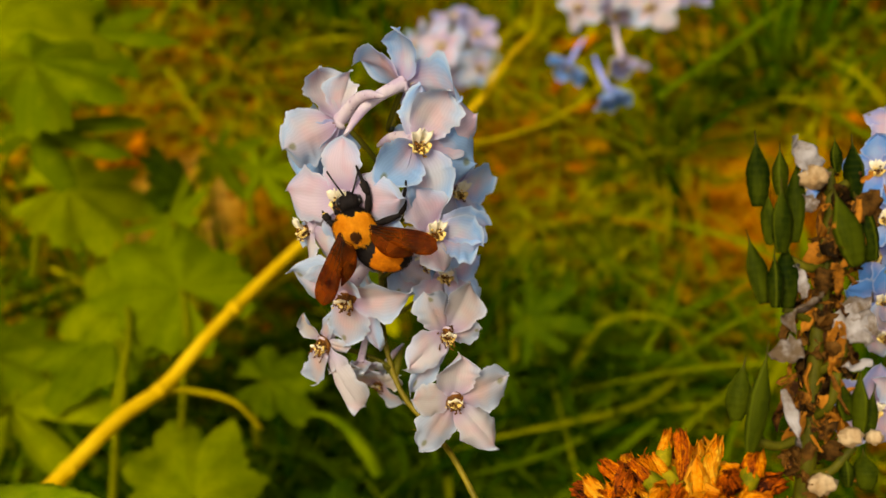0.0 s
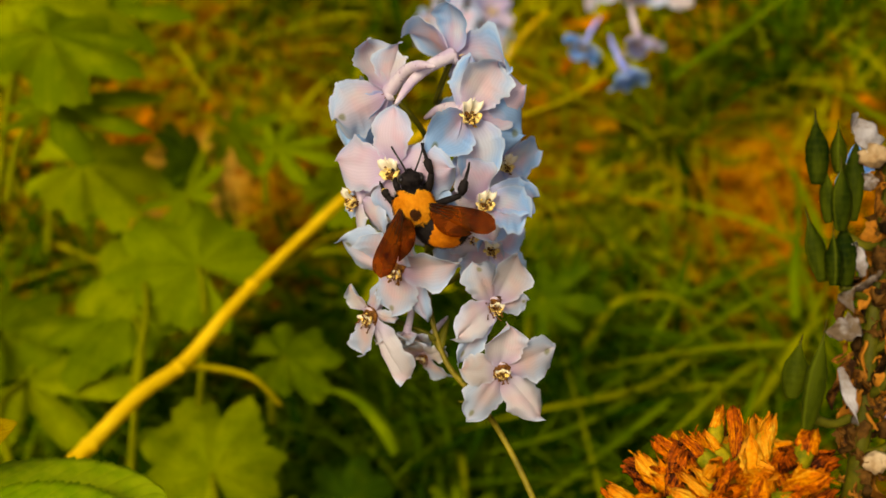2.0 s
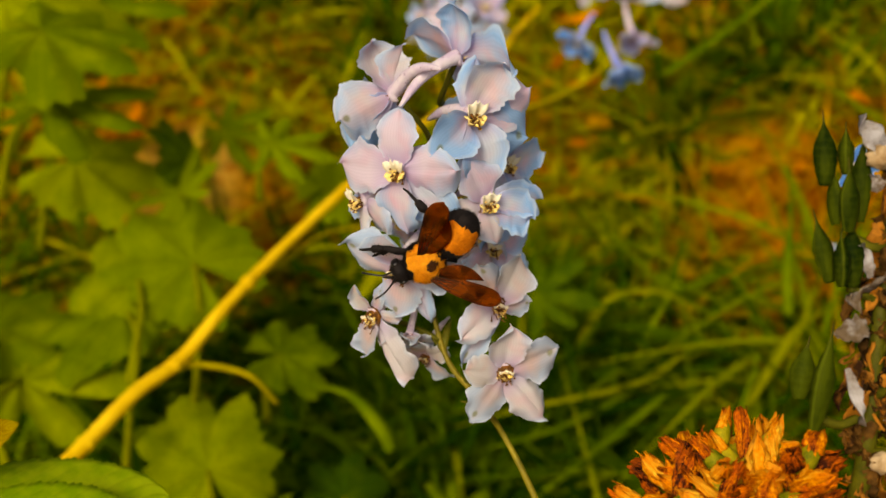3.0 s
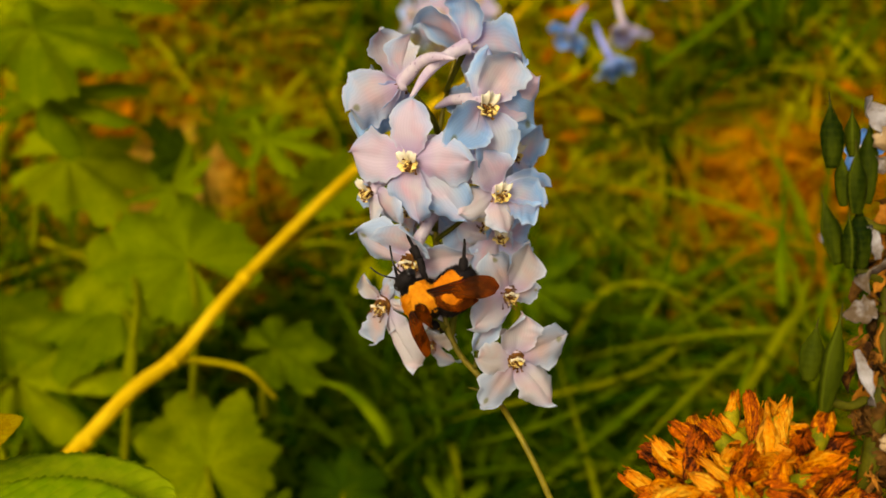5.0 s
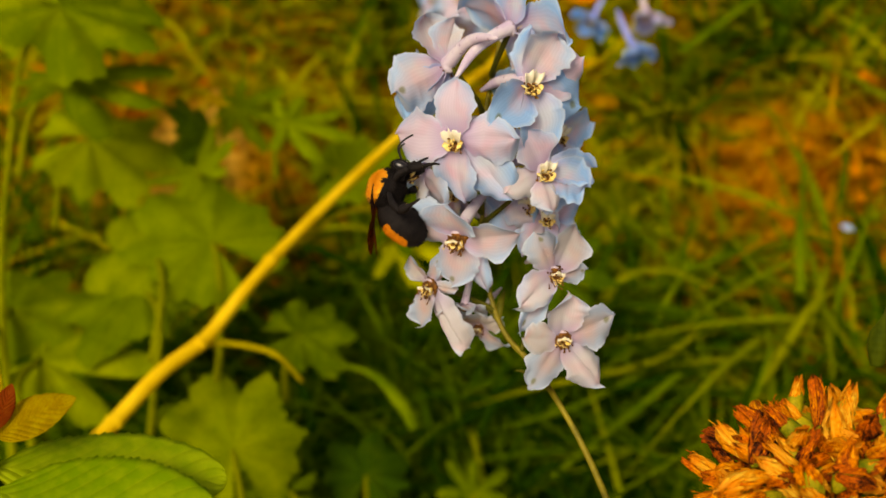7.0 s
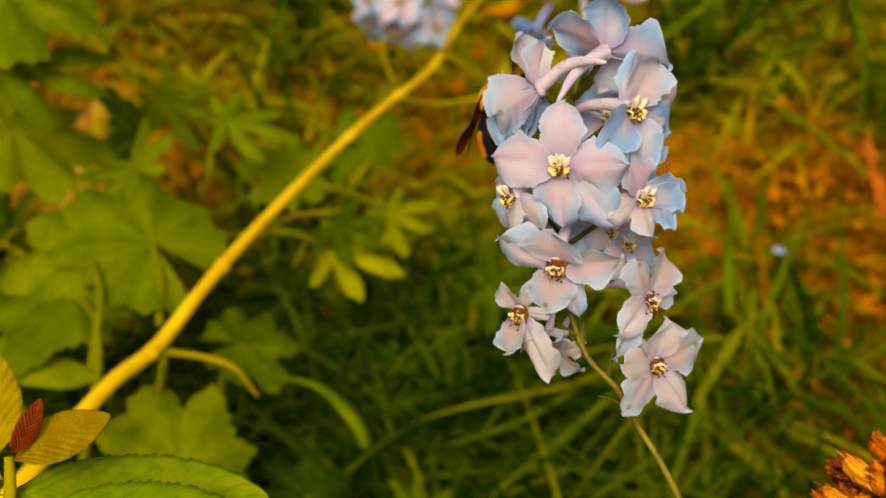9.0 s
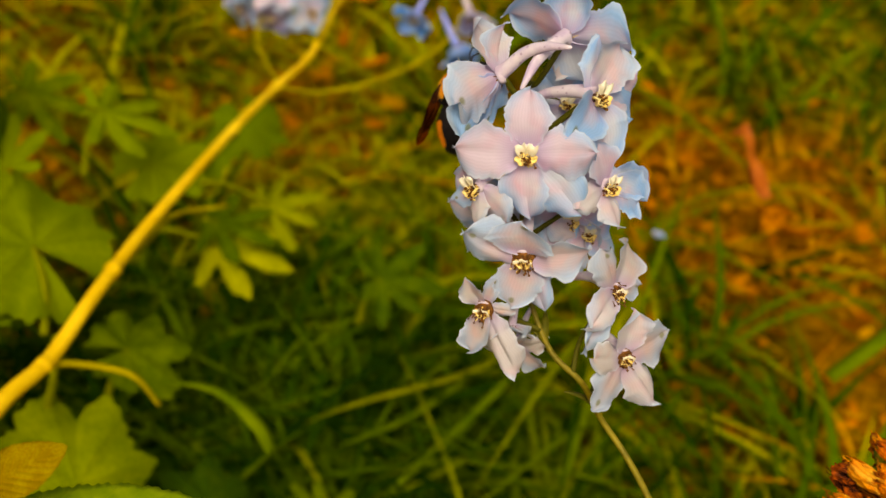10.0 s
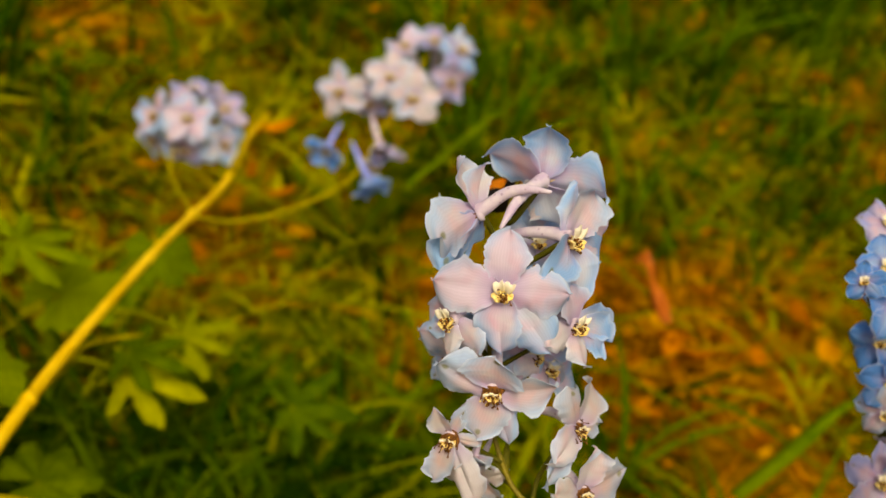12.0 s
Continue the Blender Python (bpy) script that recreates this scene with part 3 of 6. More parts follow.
long_blade([(0.1467, 0.2214, 0.0871), (0.1641, 0.2358, 0.1055), (0.1742, 0.2467, 0.1114), (0.1927, 0.2575, 0.1171)], 0.0055, PALE, "yellow-green grass blade arching over")
long_blade([(0.1747, 0.2623, 0.1070), (0.1784, 0.2873, 0.1228), (0.1852, 0.3110, 0.1369)], 0.0055, DEEP, "upright green grass blade")
long_blade([(0.1232, 0.3467, 0.1976), (0.1605, 0.3822, 0.2013), (0.1861, 0.4002, 0.2089), (0.2189, 0.4175, 0.2208)], 0.0050, DEEP, "long green grass blade rising aslant")
long_blade([(0.2141, 0.1476, 0.1582), (0.2432, 0.1558, 0.1732), (0.2685, 0.1644, 0.1860), (0.2896, 0.1693, 0.1898)], 0.0075, DEEP, "long green grass blade arching over the soil")

# ---- larkspur flowers ----
MESHES = {}


def sepal_mesh(kind, pal, wide=0.38):
    """A broad sepal with a narrow claw, a frilled rim and a small point; length 1 along +x."""
    key = ("sepal", kind, pal, wide)
    if key not in MESHES:
        rng = random.Random(100 + kind)
        curl, cup, fold = rng.uniform(-0.50, 0.12), rng.uniform(-0.75, 0.45), rng.uniform(0.03, 0.10)
        phase, lean, ruffle = rng.uniform(0, 6), rng.uniform(-0.14, 0.14), rng.uniform(0.06, 0.17)
        skew, hook = rng.uniform(-0.10, 0.10), rng.uniform(-0.5, 0.5)

        def p(u, v):
            side = 3 * (v > 0)
            w = 1.12 * wide * (u ** 0.95 * max(0.0, 1 - u / 0.96) ** 0.72) / 0.365 + 0.09 * (1 - u) ** 2 + 0.055 * u * min(1.0, (1 - u) / 0.12)
            w *= 1 + 0.06 * math.sin(7 * u + phase + side) + 0.20 * noise.noise(Vector((u * 8, phase + side, kind))) + 0.09 * noise.noise(Vector((u * 21, phase + side, kind + 5)))
            w *= 1 + skew * v
            rim = max(0.0, abs(v) - 0.6) / 0.4
            x = u + 0.03 * math.sin(phase + 4 * v) * u * abs(v)
            y = w * v + lean * u * u
            z = curl * max(0.0, u - 0.30) ** 2 + cup * w * v * v + 0.05 * math.sin(math.pi * u)
            z += ruffle * math.sin(4.5 * u + 2.5 * v + phase) * u * abs(v) + 0.05 * math.sin(11 * u + phase + 2 * v) * rim
            z += 0.9 * hook * max(0.0, u - 0.84) ** 1.2 - fold * math.exp(-(v / 0.18) ** 2) * u * (1 - u) * 2
            return x, y, z
        bm = bmesh.new()
        sheet(bm, 34, 12, p, 0.007)
        bmesh.ops.recalc_face_normals(bm, faces=bm.faces)
        me = bpy.data.meshes.new("petal")
        bm.to_mesh(me)
        bm.free()
        me.polygons.foreach_set("use_smooth", [True] * len(me.polygons))
        me.set_sharp_from_angle(angle=radians(50))
        me.materials.append(PETALS[pal])
        MESHES[key] = me
    return MESHES[key]


def keep_mesh(key, name, bm, mats):
    if len(bm.faces) < 4000:
        bmesh.ops.recalc_face_normals(bm, faces=bm.faces)
    me = bpy.data.meshes.new(name)
    bm.to_mesh(me)
    bm.free()
    for mt in mats:
        me.materials.append(mt)
    me.polygons.foreach_set("use_smooth", [True] * len(me.polygons))
    MESHES[key] = me
    return me


def spur_mesh(kind, blue=False):
    """The hollow spur behind the flower, with the little calyx cup it grows from."""
    if ("spur", kind, blue) in MESHES:
        return MESHES["spur", kind, blue]
    rng = random.Random(300 + kind)
    bm = bmesh.new()
    k = rng.uniform(0.7, 1.2)
    line = smooth_line([(0, 0.02, 0.02), (0, 0.10, -0.18), (0.02, 0.22 * k, -0.55), (0.03, 0.24 * k, -0.95), (0.03, 0.14 * k, -1.42)], 5)
    tube(bm, line, [0.14, 0.125, 0.112, 0.100, 0.082, 0.034], 12)
    blob(bm, (0, -0.02, -0.03), (0.14, 0.14, 0.08), 2, 0.1)
    blob(bm, line[-1], (0.032, 0.032, 0.032), 1)
    return keep_mesh(("spur", kind, blue), "flower", bm, [SPUR_BLUE if blue else SPUR])


def inner_mesh(kind):
    """Two broad notched cream petals above, two bearded yellow ones below."""
    if ("inner", kind) in MESHES:
        return MESHES["inner", kind]
    rng = random.Random(400 + kind)
    bm = bmesh.new()
    long = 0.34 if kind < 2 else 0.15
    for s in (-1, 1):
        before = len(bm.verts)
        notch = rng.uniform(0.05, 0.10)

        def upper(u, v):
            w = 0.035 + 0.085 * math.sin(math.pi * (0.10 + 0.62 * u))
            return long * u - notch * u ** 3 * (1 - abs(v)) + 0.02 * math.sin(5 * v + kind), w * v, 0.07 * math.sin(2.4 * u) + 0.05 * v * v
        sheet(bm, 6, 6, upper, 0.02, 0)
        bm.verts.ensure_lookup_table()
        m = Matrix.Rotation(radians(90 - s * rng.uniform(10, 24)), 4, "Z") @ Matrix.Rotation(radians(-rng.uniform(16, 28)), 4, "Y")
        for v in bm.verts[before:]:
            v.co = m @ v.co + Vector((s * 0.055, -0.04, 0.11))
        before = len(bm.verts)

        def lower(u, v):
            return 0.02 + (0.22 if kind < 2 else 0.13) * u, (0.05 + 0.07 * math.sin(math.pi * u * 0.85)) * v, 0.07 * u + 0.03 * math.sin(4 * v + 3 * u + kind)
        sheet(bm, 5, 5, lower, 0.03, 1)
        bm.verts.ensure_lookup_table()
        m = Matrix.Rotation(radians(-90 + s * rng.uniform(25, 60)), 4, "Z") @ Matrix.Rotation(radians(-rng.uniform(20, 40)), 4, "Y")
        for v in bm.verts[before:]:
            v.co = m @ v.co + Vector((s * 0.06, -0.06, 0.08))
    # the beard
    for i in range(30 if kind < 2 else 9):
        q, r = rng.uniform(0, 6.28), 0.19 * rng.random() ** 0.5
        c = Vector((math.cos(q) * r, math.sin(q) * r * 0.8 - 0.09, 0.10 + rng.uniform(0, 0.10)))
        tube(bm, [c, c + Vector((rng.uniform(-.05, .05), rng.uniform(-.05, .05), 0.06))], [0.016, 0.008], 4, 1)
    return keep_mesh(("inner", kind), "flower_eye", bm, [CREAM, YELLOW])


def stamen_mesh(kind):
    if ("stamen", kind) in MESHES:
        return MESHES["stamen", kind]
    rng = random.Random(500 + kind)
    bm = bmesh.new()
    old = kind > 2
    for i in range(34 if old else 24):
        q, r = rng.uniform(0, 6.28), rng.uniform(0.01, 0.21 if old else 0.13)
        a = Vector((math.cos(q) * r, math.sin(q) * r - 0.07, 0.02))
        b = a + Vector((rng.uniform(-0.10, 0.10), rng.uniform(-0.14, 0.04), rng.uniform(0.12, 0.27)))
        tube(bm, smooth_line([a, (a + b) / 2 + Vector((0, 0.02, 0.01)), b], 3), [0.012, 0.010, 0.012], 5, 0)
        blob(bm, b, (0.026, 0.022, 0.032) if old else (0.034, 0.026, 0.040), 1, 0.3, i % 7 // 6 if old else i % 4 // 3, i)
    # the dark throat
    blob(bm, (0, -0.03, 0.03 if old else 0.01), (0.23, 0.22, 0.06) if old else (0.09, 0.09, 0.05), 2, 0.5, 0, kind)
    return keep_mesh(("stamen", kind), "stamen_tuft", bm, [ANTHER, YELLOW])


COUNT = [0]


def larkspur_flower(plant, at, face, up, size, pal, opened, stem=None, sepals=None, eye=0.9, low_eye=False):
    """One spurred flower: five sepals round an eye, on a stalk that joins the stem."""
    COUNT[0] += 1
    k = COUNT[0]
    rng = random.Random(k * 7)
    m = facing(at, face, up) @ Matrix.Scale(size, 4)
    fl = placed("flower", spur_mesh(k % 4, pal == "C"), plant, m)
    sepals = sepals or [(d + rng.uniform(-7, 7), rng.uniform(0.92, 1.08) * (1.06 if d < 0 else 1.0), rng.choice((0.32, 0.38, 0.42)), opened + rng.uniform(-16, 16)) for d in (90, 18, -50, -130, 162)]
    for i, (deg, length, wide, tilt, *own) in enumerate(sepals):
        q = Matrix.Rotation(radians(deg), 4, "Z") @ Matrix.Rotation(radians(-tilt), 4, "Y") @ Matrix.Translation((0.06, 0, 0.012 * (i % 3))) \
            @ Matrix.Rotation(radians(rng.uniform(-9, 9)), 4, "X") @ Matrix.Scale(length - 0.06, 4)
        placed("petal", sepal_mesh(rng.randrange(14), own[0] if own else pal, wide), fl, q)
    placed("flower_eye", inner_mesh(k % 2 + (2 if pal == "R" or low_eye else 0)), fl, Matrix.Scale(eye, 4), "cream and yellow forked inner petals")
    placed("stamen_tuft", stamen_mesh(k % 3 + (3 if pal == "R" else 0)), fl, Matrix.Scale(eye, 4), "dark brown stamens")
    if stem:
        p = Vector(at)
        root = min(stem, key=lambda s: (s - (p - Vector((0, 0, 0.013)))).length)
        inv = m.inverted()
        a, c = m @ Vector((0, -0.03, -0.06)), root
        b = (a + c) / 2 + Vector((0, 0, -0.002)) - Vector(face).normalized() * 0.003
        bm = bmesh.new()
        tube(bm, smooth_line([inv @ a, inv @ b, inv @ c], 6), [0.055, 0.05, 0.06], 7)
        part("flower_stalk", bm, GREEN_STEM, fl, "thin green stalk")
    return fl


# the spike that the bee visits; its rows lie about this point
spike = thing("larkspur_spike", (0.0149, 0.0001, 0.3200), "leaning larkspur spike with pale lilac, pink and light blue flowers", "flower spike", "larkspur plants")
SPIKE_STEM = smooth_line([(0.0036, 0.0631, 0.0435), (0.0007, 0.0585, 0.0328), (-0.0015, 0.0528, 0.0240), (-0.0025, 0.0446, 0.0135), (-0.0028, 0.0364, 0.0030), (-0.0022, 0.0291, -0.0048), (0.0009, 0.0211, -0.0121), (0.0065, 0.0145, -0.0161), (0.0122, 0.0129, -0.0259), (0.0176, 0.0044, -0.0328), (0.0226, -0.0045, -0.0420), (0.0276, -0.0118, -0.0550), (0.0320, -0.0150, -0.0800), (0.0350, -0.0150, -0.2009), (0.0370, -0.0150, -0.3109), (0.0396, -0.0150, -0.4409)], 6)


def spike_stem():
    bm = bmesh.new()
    tube(bm, SPIKE_STEM, [0.0005, 0.0006, 0.0006, 0.0006, 0.0007, 0.0007, 0.0008, 0.0009, 0.0010, 0.0012], 9)
    part("stem", bm, SPIKE_GREEN, spike)
    for i in (7, 16, 25, 34, 46):
        p = SPIKE_STEM[i]
        bm = bmesh.new()
        q = 1.7 * i
        d = Vector((math.cos(q), math.sin(q), 0.9)).normalized()
        side = d.cross(Vector((0, 0, 1))).normalized()
        sheet(bm, 6, 2, lambda u, v: tuple(p + d * 0.010 * u + side * 0.0010 * v * (1 - u ** 2) - Vector((0, 0, 0.004 * u * u))), 0.0003)
        part("bract", bm, GREEN_STEM, spike)


spike_stem()
def spike_flower(*a, sepals=None, eye=0.85):
    larkspur_flower(*a, stem=SPIKE_STEM[3:], sepals=sepals, eye=eye)


spike_flower(spike, (0.0049, 0.0538, 0.0490), (0.67, 0.63, 0.39), (0.00, 0.30, 0.95), 0.0125, "B", 0, sepals=[(19, 1.13, 0.50, 10, "K"), (88, 1.00, 0.50, 40, "B"), (-156, 1.20, 0.52, 24, "B"), (-107, 0.98, 0.52, 1, "B"), (-65, 0.88, 0.44, -6, "W")])
spike_flower(spike, (-0.0095, 0.0516, 0.0417), (-0.62, 0.58, -0.53), (0.00, 0.60, 0.80), 0.0125, "P", 0, sepals=[(78, 1.05, 0.50, 13, "W"), (106, 0.92, 0.38, 5, "W"), (-22, 1.20, 0.44, 14, "W"), (-54, 1.30, 0.36, 24, "B"), (-104, 1.02, 0.42, 34, "B"), (121, 1.00, 0.34, 76, "W")])
spike_flower(spike, (0.0071, 0.04, 0.0425), (0.50, -0.68, 0.53), (0.00, 0.53, 0.85), 0.0130, "B", 0, sepals=[(85, 0.99, 0.30, 10, "B"), (57, 1.07, 0.40, 12, "W"), (25, 1.25, 0.46, 2, "V"), (-18, 1.29, 0.40, 0, "B"), (-72, 1.28, 0.36, 0, "B"), (-136, 1.0, 0.46, 10, "B")])
spike_flower(spike, (-0.0084, 0.0333, 0.0336), (-0.43, -0.81, 0.41), (0.04, 0.54, 0.84), 0.0123, "P", 0, sepals=[(86, 1.08, 0.37, 10, "V"), (2, 1.19, 0.37, 4, "V"), (175, 1.25, 0.38, 4, "V"), (-95, 1.16, 0.34, -4, "P"), (-47, 1.45, 0.3, -14, "B")])
spike_flower(spike, (0.0100, 0.0313, 0.0254), (0.42, -0.76, 0.50), (0.00, 0.53, 0.85), 0.0112, "P", 0, sepals=[(114, 0.97, 0.5, 14, "V"), (-79, 0.86, 0.42, 14, "W"), (-17, 1.1, 0.42, 0, "B"), (3, 1.33, 0.26, -10, "B"), (-155, 0.93, 0.34, 2, "W")])
spike_flower(spike, (-0.0171, 0.0359, 0.0245), (-0.93, -0.34, 0.15), (-0.01, 0.55, 0.83), 0.0115, "P", 0, sepals=[(164, 0.93, 0.4, -4, "V"), (-153, 0.69, 0.36, 6, "V"), (-101, 0.75, 0.38, 0, "W"), (-65, 0.89, 0.46, -25, "W"), (71, 0.62, 0.34, -20, "V")])
spike_flower(spike, (-0.0090, 0.0243, 0.0137), (-0.41, -0.91, 0.08), (-0.14, 0.18, 0.97), 0.0128, "R", 0, sepals=[(83, 0.80, 0.7, 16, "W"), (156, 1.10, 0.36, 2, "W"), (2, 1.12, 0.34, -2, "W"), (-104, 1.0, 0.44, 6, "W"), (-73, 1.2, 0.22, -4, "V")])
spike_flower(spike, (0.0120, 0.0202, 0.0053), (0.34, -0.78, 0.52), (0.05, 0.53, 0.85), 0.0112, "R", 0, sepals=[(59, 1.18, 0.36, -2, "R"), (4, 0.8, 0.32, -8, "R"), (-150, 1.07, 0.32, 16, "W"), (-125, 1.37, 0.15, -8, "W"), (120, 0.99, 0.4, 16, "R")])
spike_flower(spike, (-0.0156, 0.0247, 0.0001), (-0.61, -0.78, 0.14), (-0.07, 0.28, 0.96), 0.0115, "R", 0, sepals=[(121, 0.71, 0.34, 10, "R"), (-104, 0.98, 0.27, 10, "R"), (-67, 1.52, 0.19, 0, "W"), (-6, 0.59, 0.25, -6, "R"), (72, 0.66, 0.24, -10, "R")])
spike_flower(spike, (0.0132, 0.0119, -0.0065), (0.18, -0.86, 0.47), (0.05, 0.53, 0.85), 0.0110, "R", 0, sepals=[(90, 1.03, 0.42, 14, "W"), (22, 1.2, 0.38, 4, "R"), (-48, 1.38, 0.26, 0, "W"), (-123, 1.26, 0.32, 2, "R"), (180, 0.89, 0.38, 12, "R")])
spike_flower(spike, (-0.0079, 0.0259, -0.0070), (-0.21, -0.69, -0.70), (0.04, -0.72, 0.69), 0.0072, "R", 30, sepals=[(90, 0.9, 0.38, 20), (30, 0.8, 0.38, 25), (-40, 1.1, 0.42, 10), (215, 1.0, 0.38, 20), (150, 1.2, 0.34, 25)])
spike_flower(spike, (0.0116, 0.0388, 0.0069), (0.32, -0.71, 0.63), (-0.01, 0.55, 0.83), 0.0100, "P", 6)
spike_flower(spike, (0.0140, 0.0468, 0.0111), (0.87, -0.42, 0.27), (0.04, 0.60, 0.80), 0.0110, "B", 0)
spike_flower(spike, (-0.0085, 0.0466, 0.0104), (-0.62, -0.77, 0.11), (-0.01, 0.55, 0.83), 0.0095, "P", 6)
spike_flower(spike, (0.0078, 0.0405, 0.0107), (-0.13, -0.96, 0.25), (-0.01, 0.55, 0.83), 0.0105, "P", 10)
spike_flower(spike, (0.0090, 0.0560, 0.0312), (-0.14, -0.76, 0.64), (-0.01, 0.55, 0.83), 0.0095, "B", 8)
spike_flower(spike, (-0.0045, 0.0277, -0.0155), (-0.54, -0.79, -0.28), (-0.13, 0.28, 0.95), 0.0078, "R", 14)
spike_flower(spike, (-0.0074, 0.0512, 0.0026), (-0.88, -0.45, -0.14), (-0.01, 0.55, 0.83), 0.0095, "P", 8)
spike_flower(spike, (0.0150, 0.0503, 0.0230), (0.72, -0.63, 0.29), (0.05, 0.61, 0.79), 0.0110, "B", 6)


# ---- fallen larkspur behind: a long yellow stem with two bunches ----
def lobed_leaf_mesh(kind, mat):
    """A hand-shaped leaf with toothed lobes; the stalk joins at the origin, the middle lobe points along +x."""
    key = ("lobed", kind, mat.name)
    if key in MESHES:
        return MESHES[key]
    rng = random.Random(700 + kind)
    lobes = [(q + rng.uniform(-5, 5), l * rng.uniform(0.9, 1.08)) for q, l in ((0, 1.0), (44, 0.93), (-44, 0.93), (92, 0.74), (-92, 0.74), (136, 0.5), (-136, 0.5))]
    bm = bmesh.new()
    uvl = bm.loops.layers.uv.verify()
    n, rings = 132, 5
    droop, wave = rng.uniform(0.15, 0.40), rng.uniform(0, 6)
    grid = []
    for k in range(n):
        deg = -165 + 330 * k / (n - 1)
        r = 0.30 if kind >= 5 else 0.70 if kind < 3 else 0.60
        for q, l in lobes:
            d = abs(deg - q)
            r = max(r, l * max(0.0, 1 - (d / (25.0 if kind >= 5 else 44.0)) ** 1.7))
        r *= 1 + 0.03 * math.sin(math.radians(deg) * 34 + wave) + 0.05 * math.sin(math.radians(deg) * 13 + 2 * wave)
        row = []
        for j in range(1, rings + 1):
            f = j / rings
            a = radians(deg)
            rr = r * f
            ridge = 0.05 * math.cos(math.radians(deg) * 8.2) * f
            z = -droop * rr * rr + ridge + 0.05 * math.sin(3 * a + wave) * f * f
            row.append((bm.verts.new((math.cos(a) * rr, math.sin(a) * rr, z)), deg / 330 + 0.5, f))
        grid.append(row)
    mid = (bm.verts.new((0, 0, 0)), 0.5, 0.0)

    def face(*c):
        f = bm.faces.new([q[0] for q in c])
        for lp, q in zip(f.loops, c):
            lp[uvl].uv = (q[1], q[2])
    for k in range(n - 1):
        face(mid, grid[k][0], grid[k + 1][0])
        for j in range(rings - 1):
            face(grid[k][j], grid[k][j + 1], grid[k + 1][j + 1], grid[k + 1][j])
    return keep_mesh(key, "leaf", bm, [mat])


def add_leaf(plant, at, normal, point, size, kind, mat=None, stalk=None, stalk_mat=None):
    """A lobed leaf at 'at' with its upper side to normal and its middle lobe to point; stalk: where its stalk ends."""
    z = Vector(normal).normalized()
    x = Vector(point)
    x = (x - z * x.dot(z)).normalized()
    y = z.cross(x)
    o = plant.location
    m = Matrix(((x.x, y.x, z.x, at[0] - o.x), (x.y, y.y, z.y, at[1] - o.y), (x.z, y.z, z.z, at[2] - o.z), (0, 0, 0, 1))) @ Matrix.Scale(size, 4)
    leaf = placed("leaf", lobed_leaf_mesh(kind, mat or LOBED), plant, m)
    if stalk:
        inv = m.inverted()
        a, c = Vector(at) - o, Vector(stalk) - o
        b = (a + c) / 2 + Vector((0, 0, 0.10)) * (a - c).length - x * 0.08 * (a - c).length
        bm = bmesh.new()
        tube(bm, smooth_line([inv @ a, inv @ b, inv @ c], 6), [0.0011 / size, 0.0014 / size, 0.0018 / size], 7)
        part("leaf_stalk", bm, stalk_mat or STALK, leaf)
    return leaf


fallen = thing("fallen_larkspur", (-0.1286, 0.1054, 0.1878), "fallen larkspur with a thick yellow stem and lilac flower bunches", "flowering plant", "larkspur plants")
FO = fallen.location
FALLEN_STEM = [Vector(p) - FO for p in (
    (-0.1480, 0.0720, 0.1845), (-0.1340, 0.0956, 0.1869), (-0.1200, 0.1180, 0.1893), (-0.1061, 0.1399, 0.1918), (-0.0921, 0.1576, 0.1914), (-0.0771, 0.1819, 0.1964), (-0.0578, 0.2152, 0.1984),
    (-0.0313, 0.2555, 0.2010), (-0.0099, 0.2898, 0.2000), (0.0102, 0.3229, 0.1960), (0.0317, 0.3560, 0.1936), (0.0503, 0.3915, 0.2007), (0.0660, 0.4130, 0.2050))]
FALLEN_LINE = smooth_line(FALLEN_STEM, 7)


def fallen_stem():
    bm = bmesh.new()
    tube(bm, FALLEN_LINE, [0.0033, 0.0031, 0.0030, 0.0029, 0.0027, 0.0025, 0.0023, 0.0021, 0.0020, 0.0018, 0.0015, 0.0008], 12)
    for i in (14, 27, 38, 54, 63, 73):
        blob(bm, FALLEN_LINE[i], (0.0026, 0.0026, 0.0026) if i > 40 else (0.0034, 0.0034, 0.0034), 2, 0.3, 0, i)
    part("stem", bm, YELLOW_STEM, fallen, "thick yellow knotted stem")
    for pts, rad, name in (
            (((-0.0949, 0.1541, 0.1915), (-0.0850, 0.1600, 0.1860), (-0.0667, 0.1541, 0.1848), (-0.0570, 0.1523, 0.1706)), (0.0015, 0.0012, 0.0009), "side_stem"),
            (((-0.0674, 0.1986, 0.1974), (-0.0560, 0.2200, 0.1900), (-0.0425, 0.2460, 0.1827), (-0.0203, 0.2557, 0.1787)), (0.0015, 0.0012, 0.0008), "side_stem"),
            (((0.0092, 0.3212, 0.1962), (0.0350, 0.3330, 0.1860), (0.0682, 0.3383, 0.1922), (0.0917, 0.3420, 0.2060), (0.1054, 0.3527, 0.2232), (0.1250, 0.3692, 0.2438), (0.1352, 0.3798, 0.2581)), (0.0012, 0.0011, 0.0010, 0.0010, 0.0007), "side_stem"),
            (((0.0110, 0.3240, 0.1960), (0.0100, 0.3540, 0.1900), (0.0082, 0.3752, 0.1936), (0.0169, 0.3919, 0.2061), (0.0236, 0.4059, 0.2230)), (0.0010, 0.0009, 0.0009, 0.0006), "side_stem"),
            (((0.0360, 0.3640, 0.1950), (0.0486, 0.3745, 0.2234), (0.0603, 0.3748, 0.2328)), (0.0010, 0.0008, 0.0005), "side_stem")):
        bm = bmesh.new()
        tube(bm, smooth_line([Vector(p) - FO for p in pts], 6), rad, 8)
        part(name, bm, OLIVE_STEM, fallen)


fallen_stem()


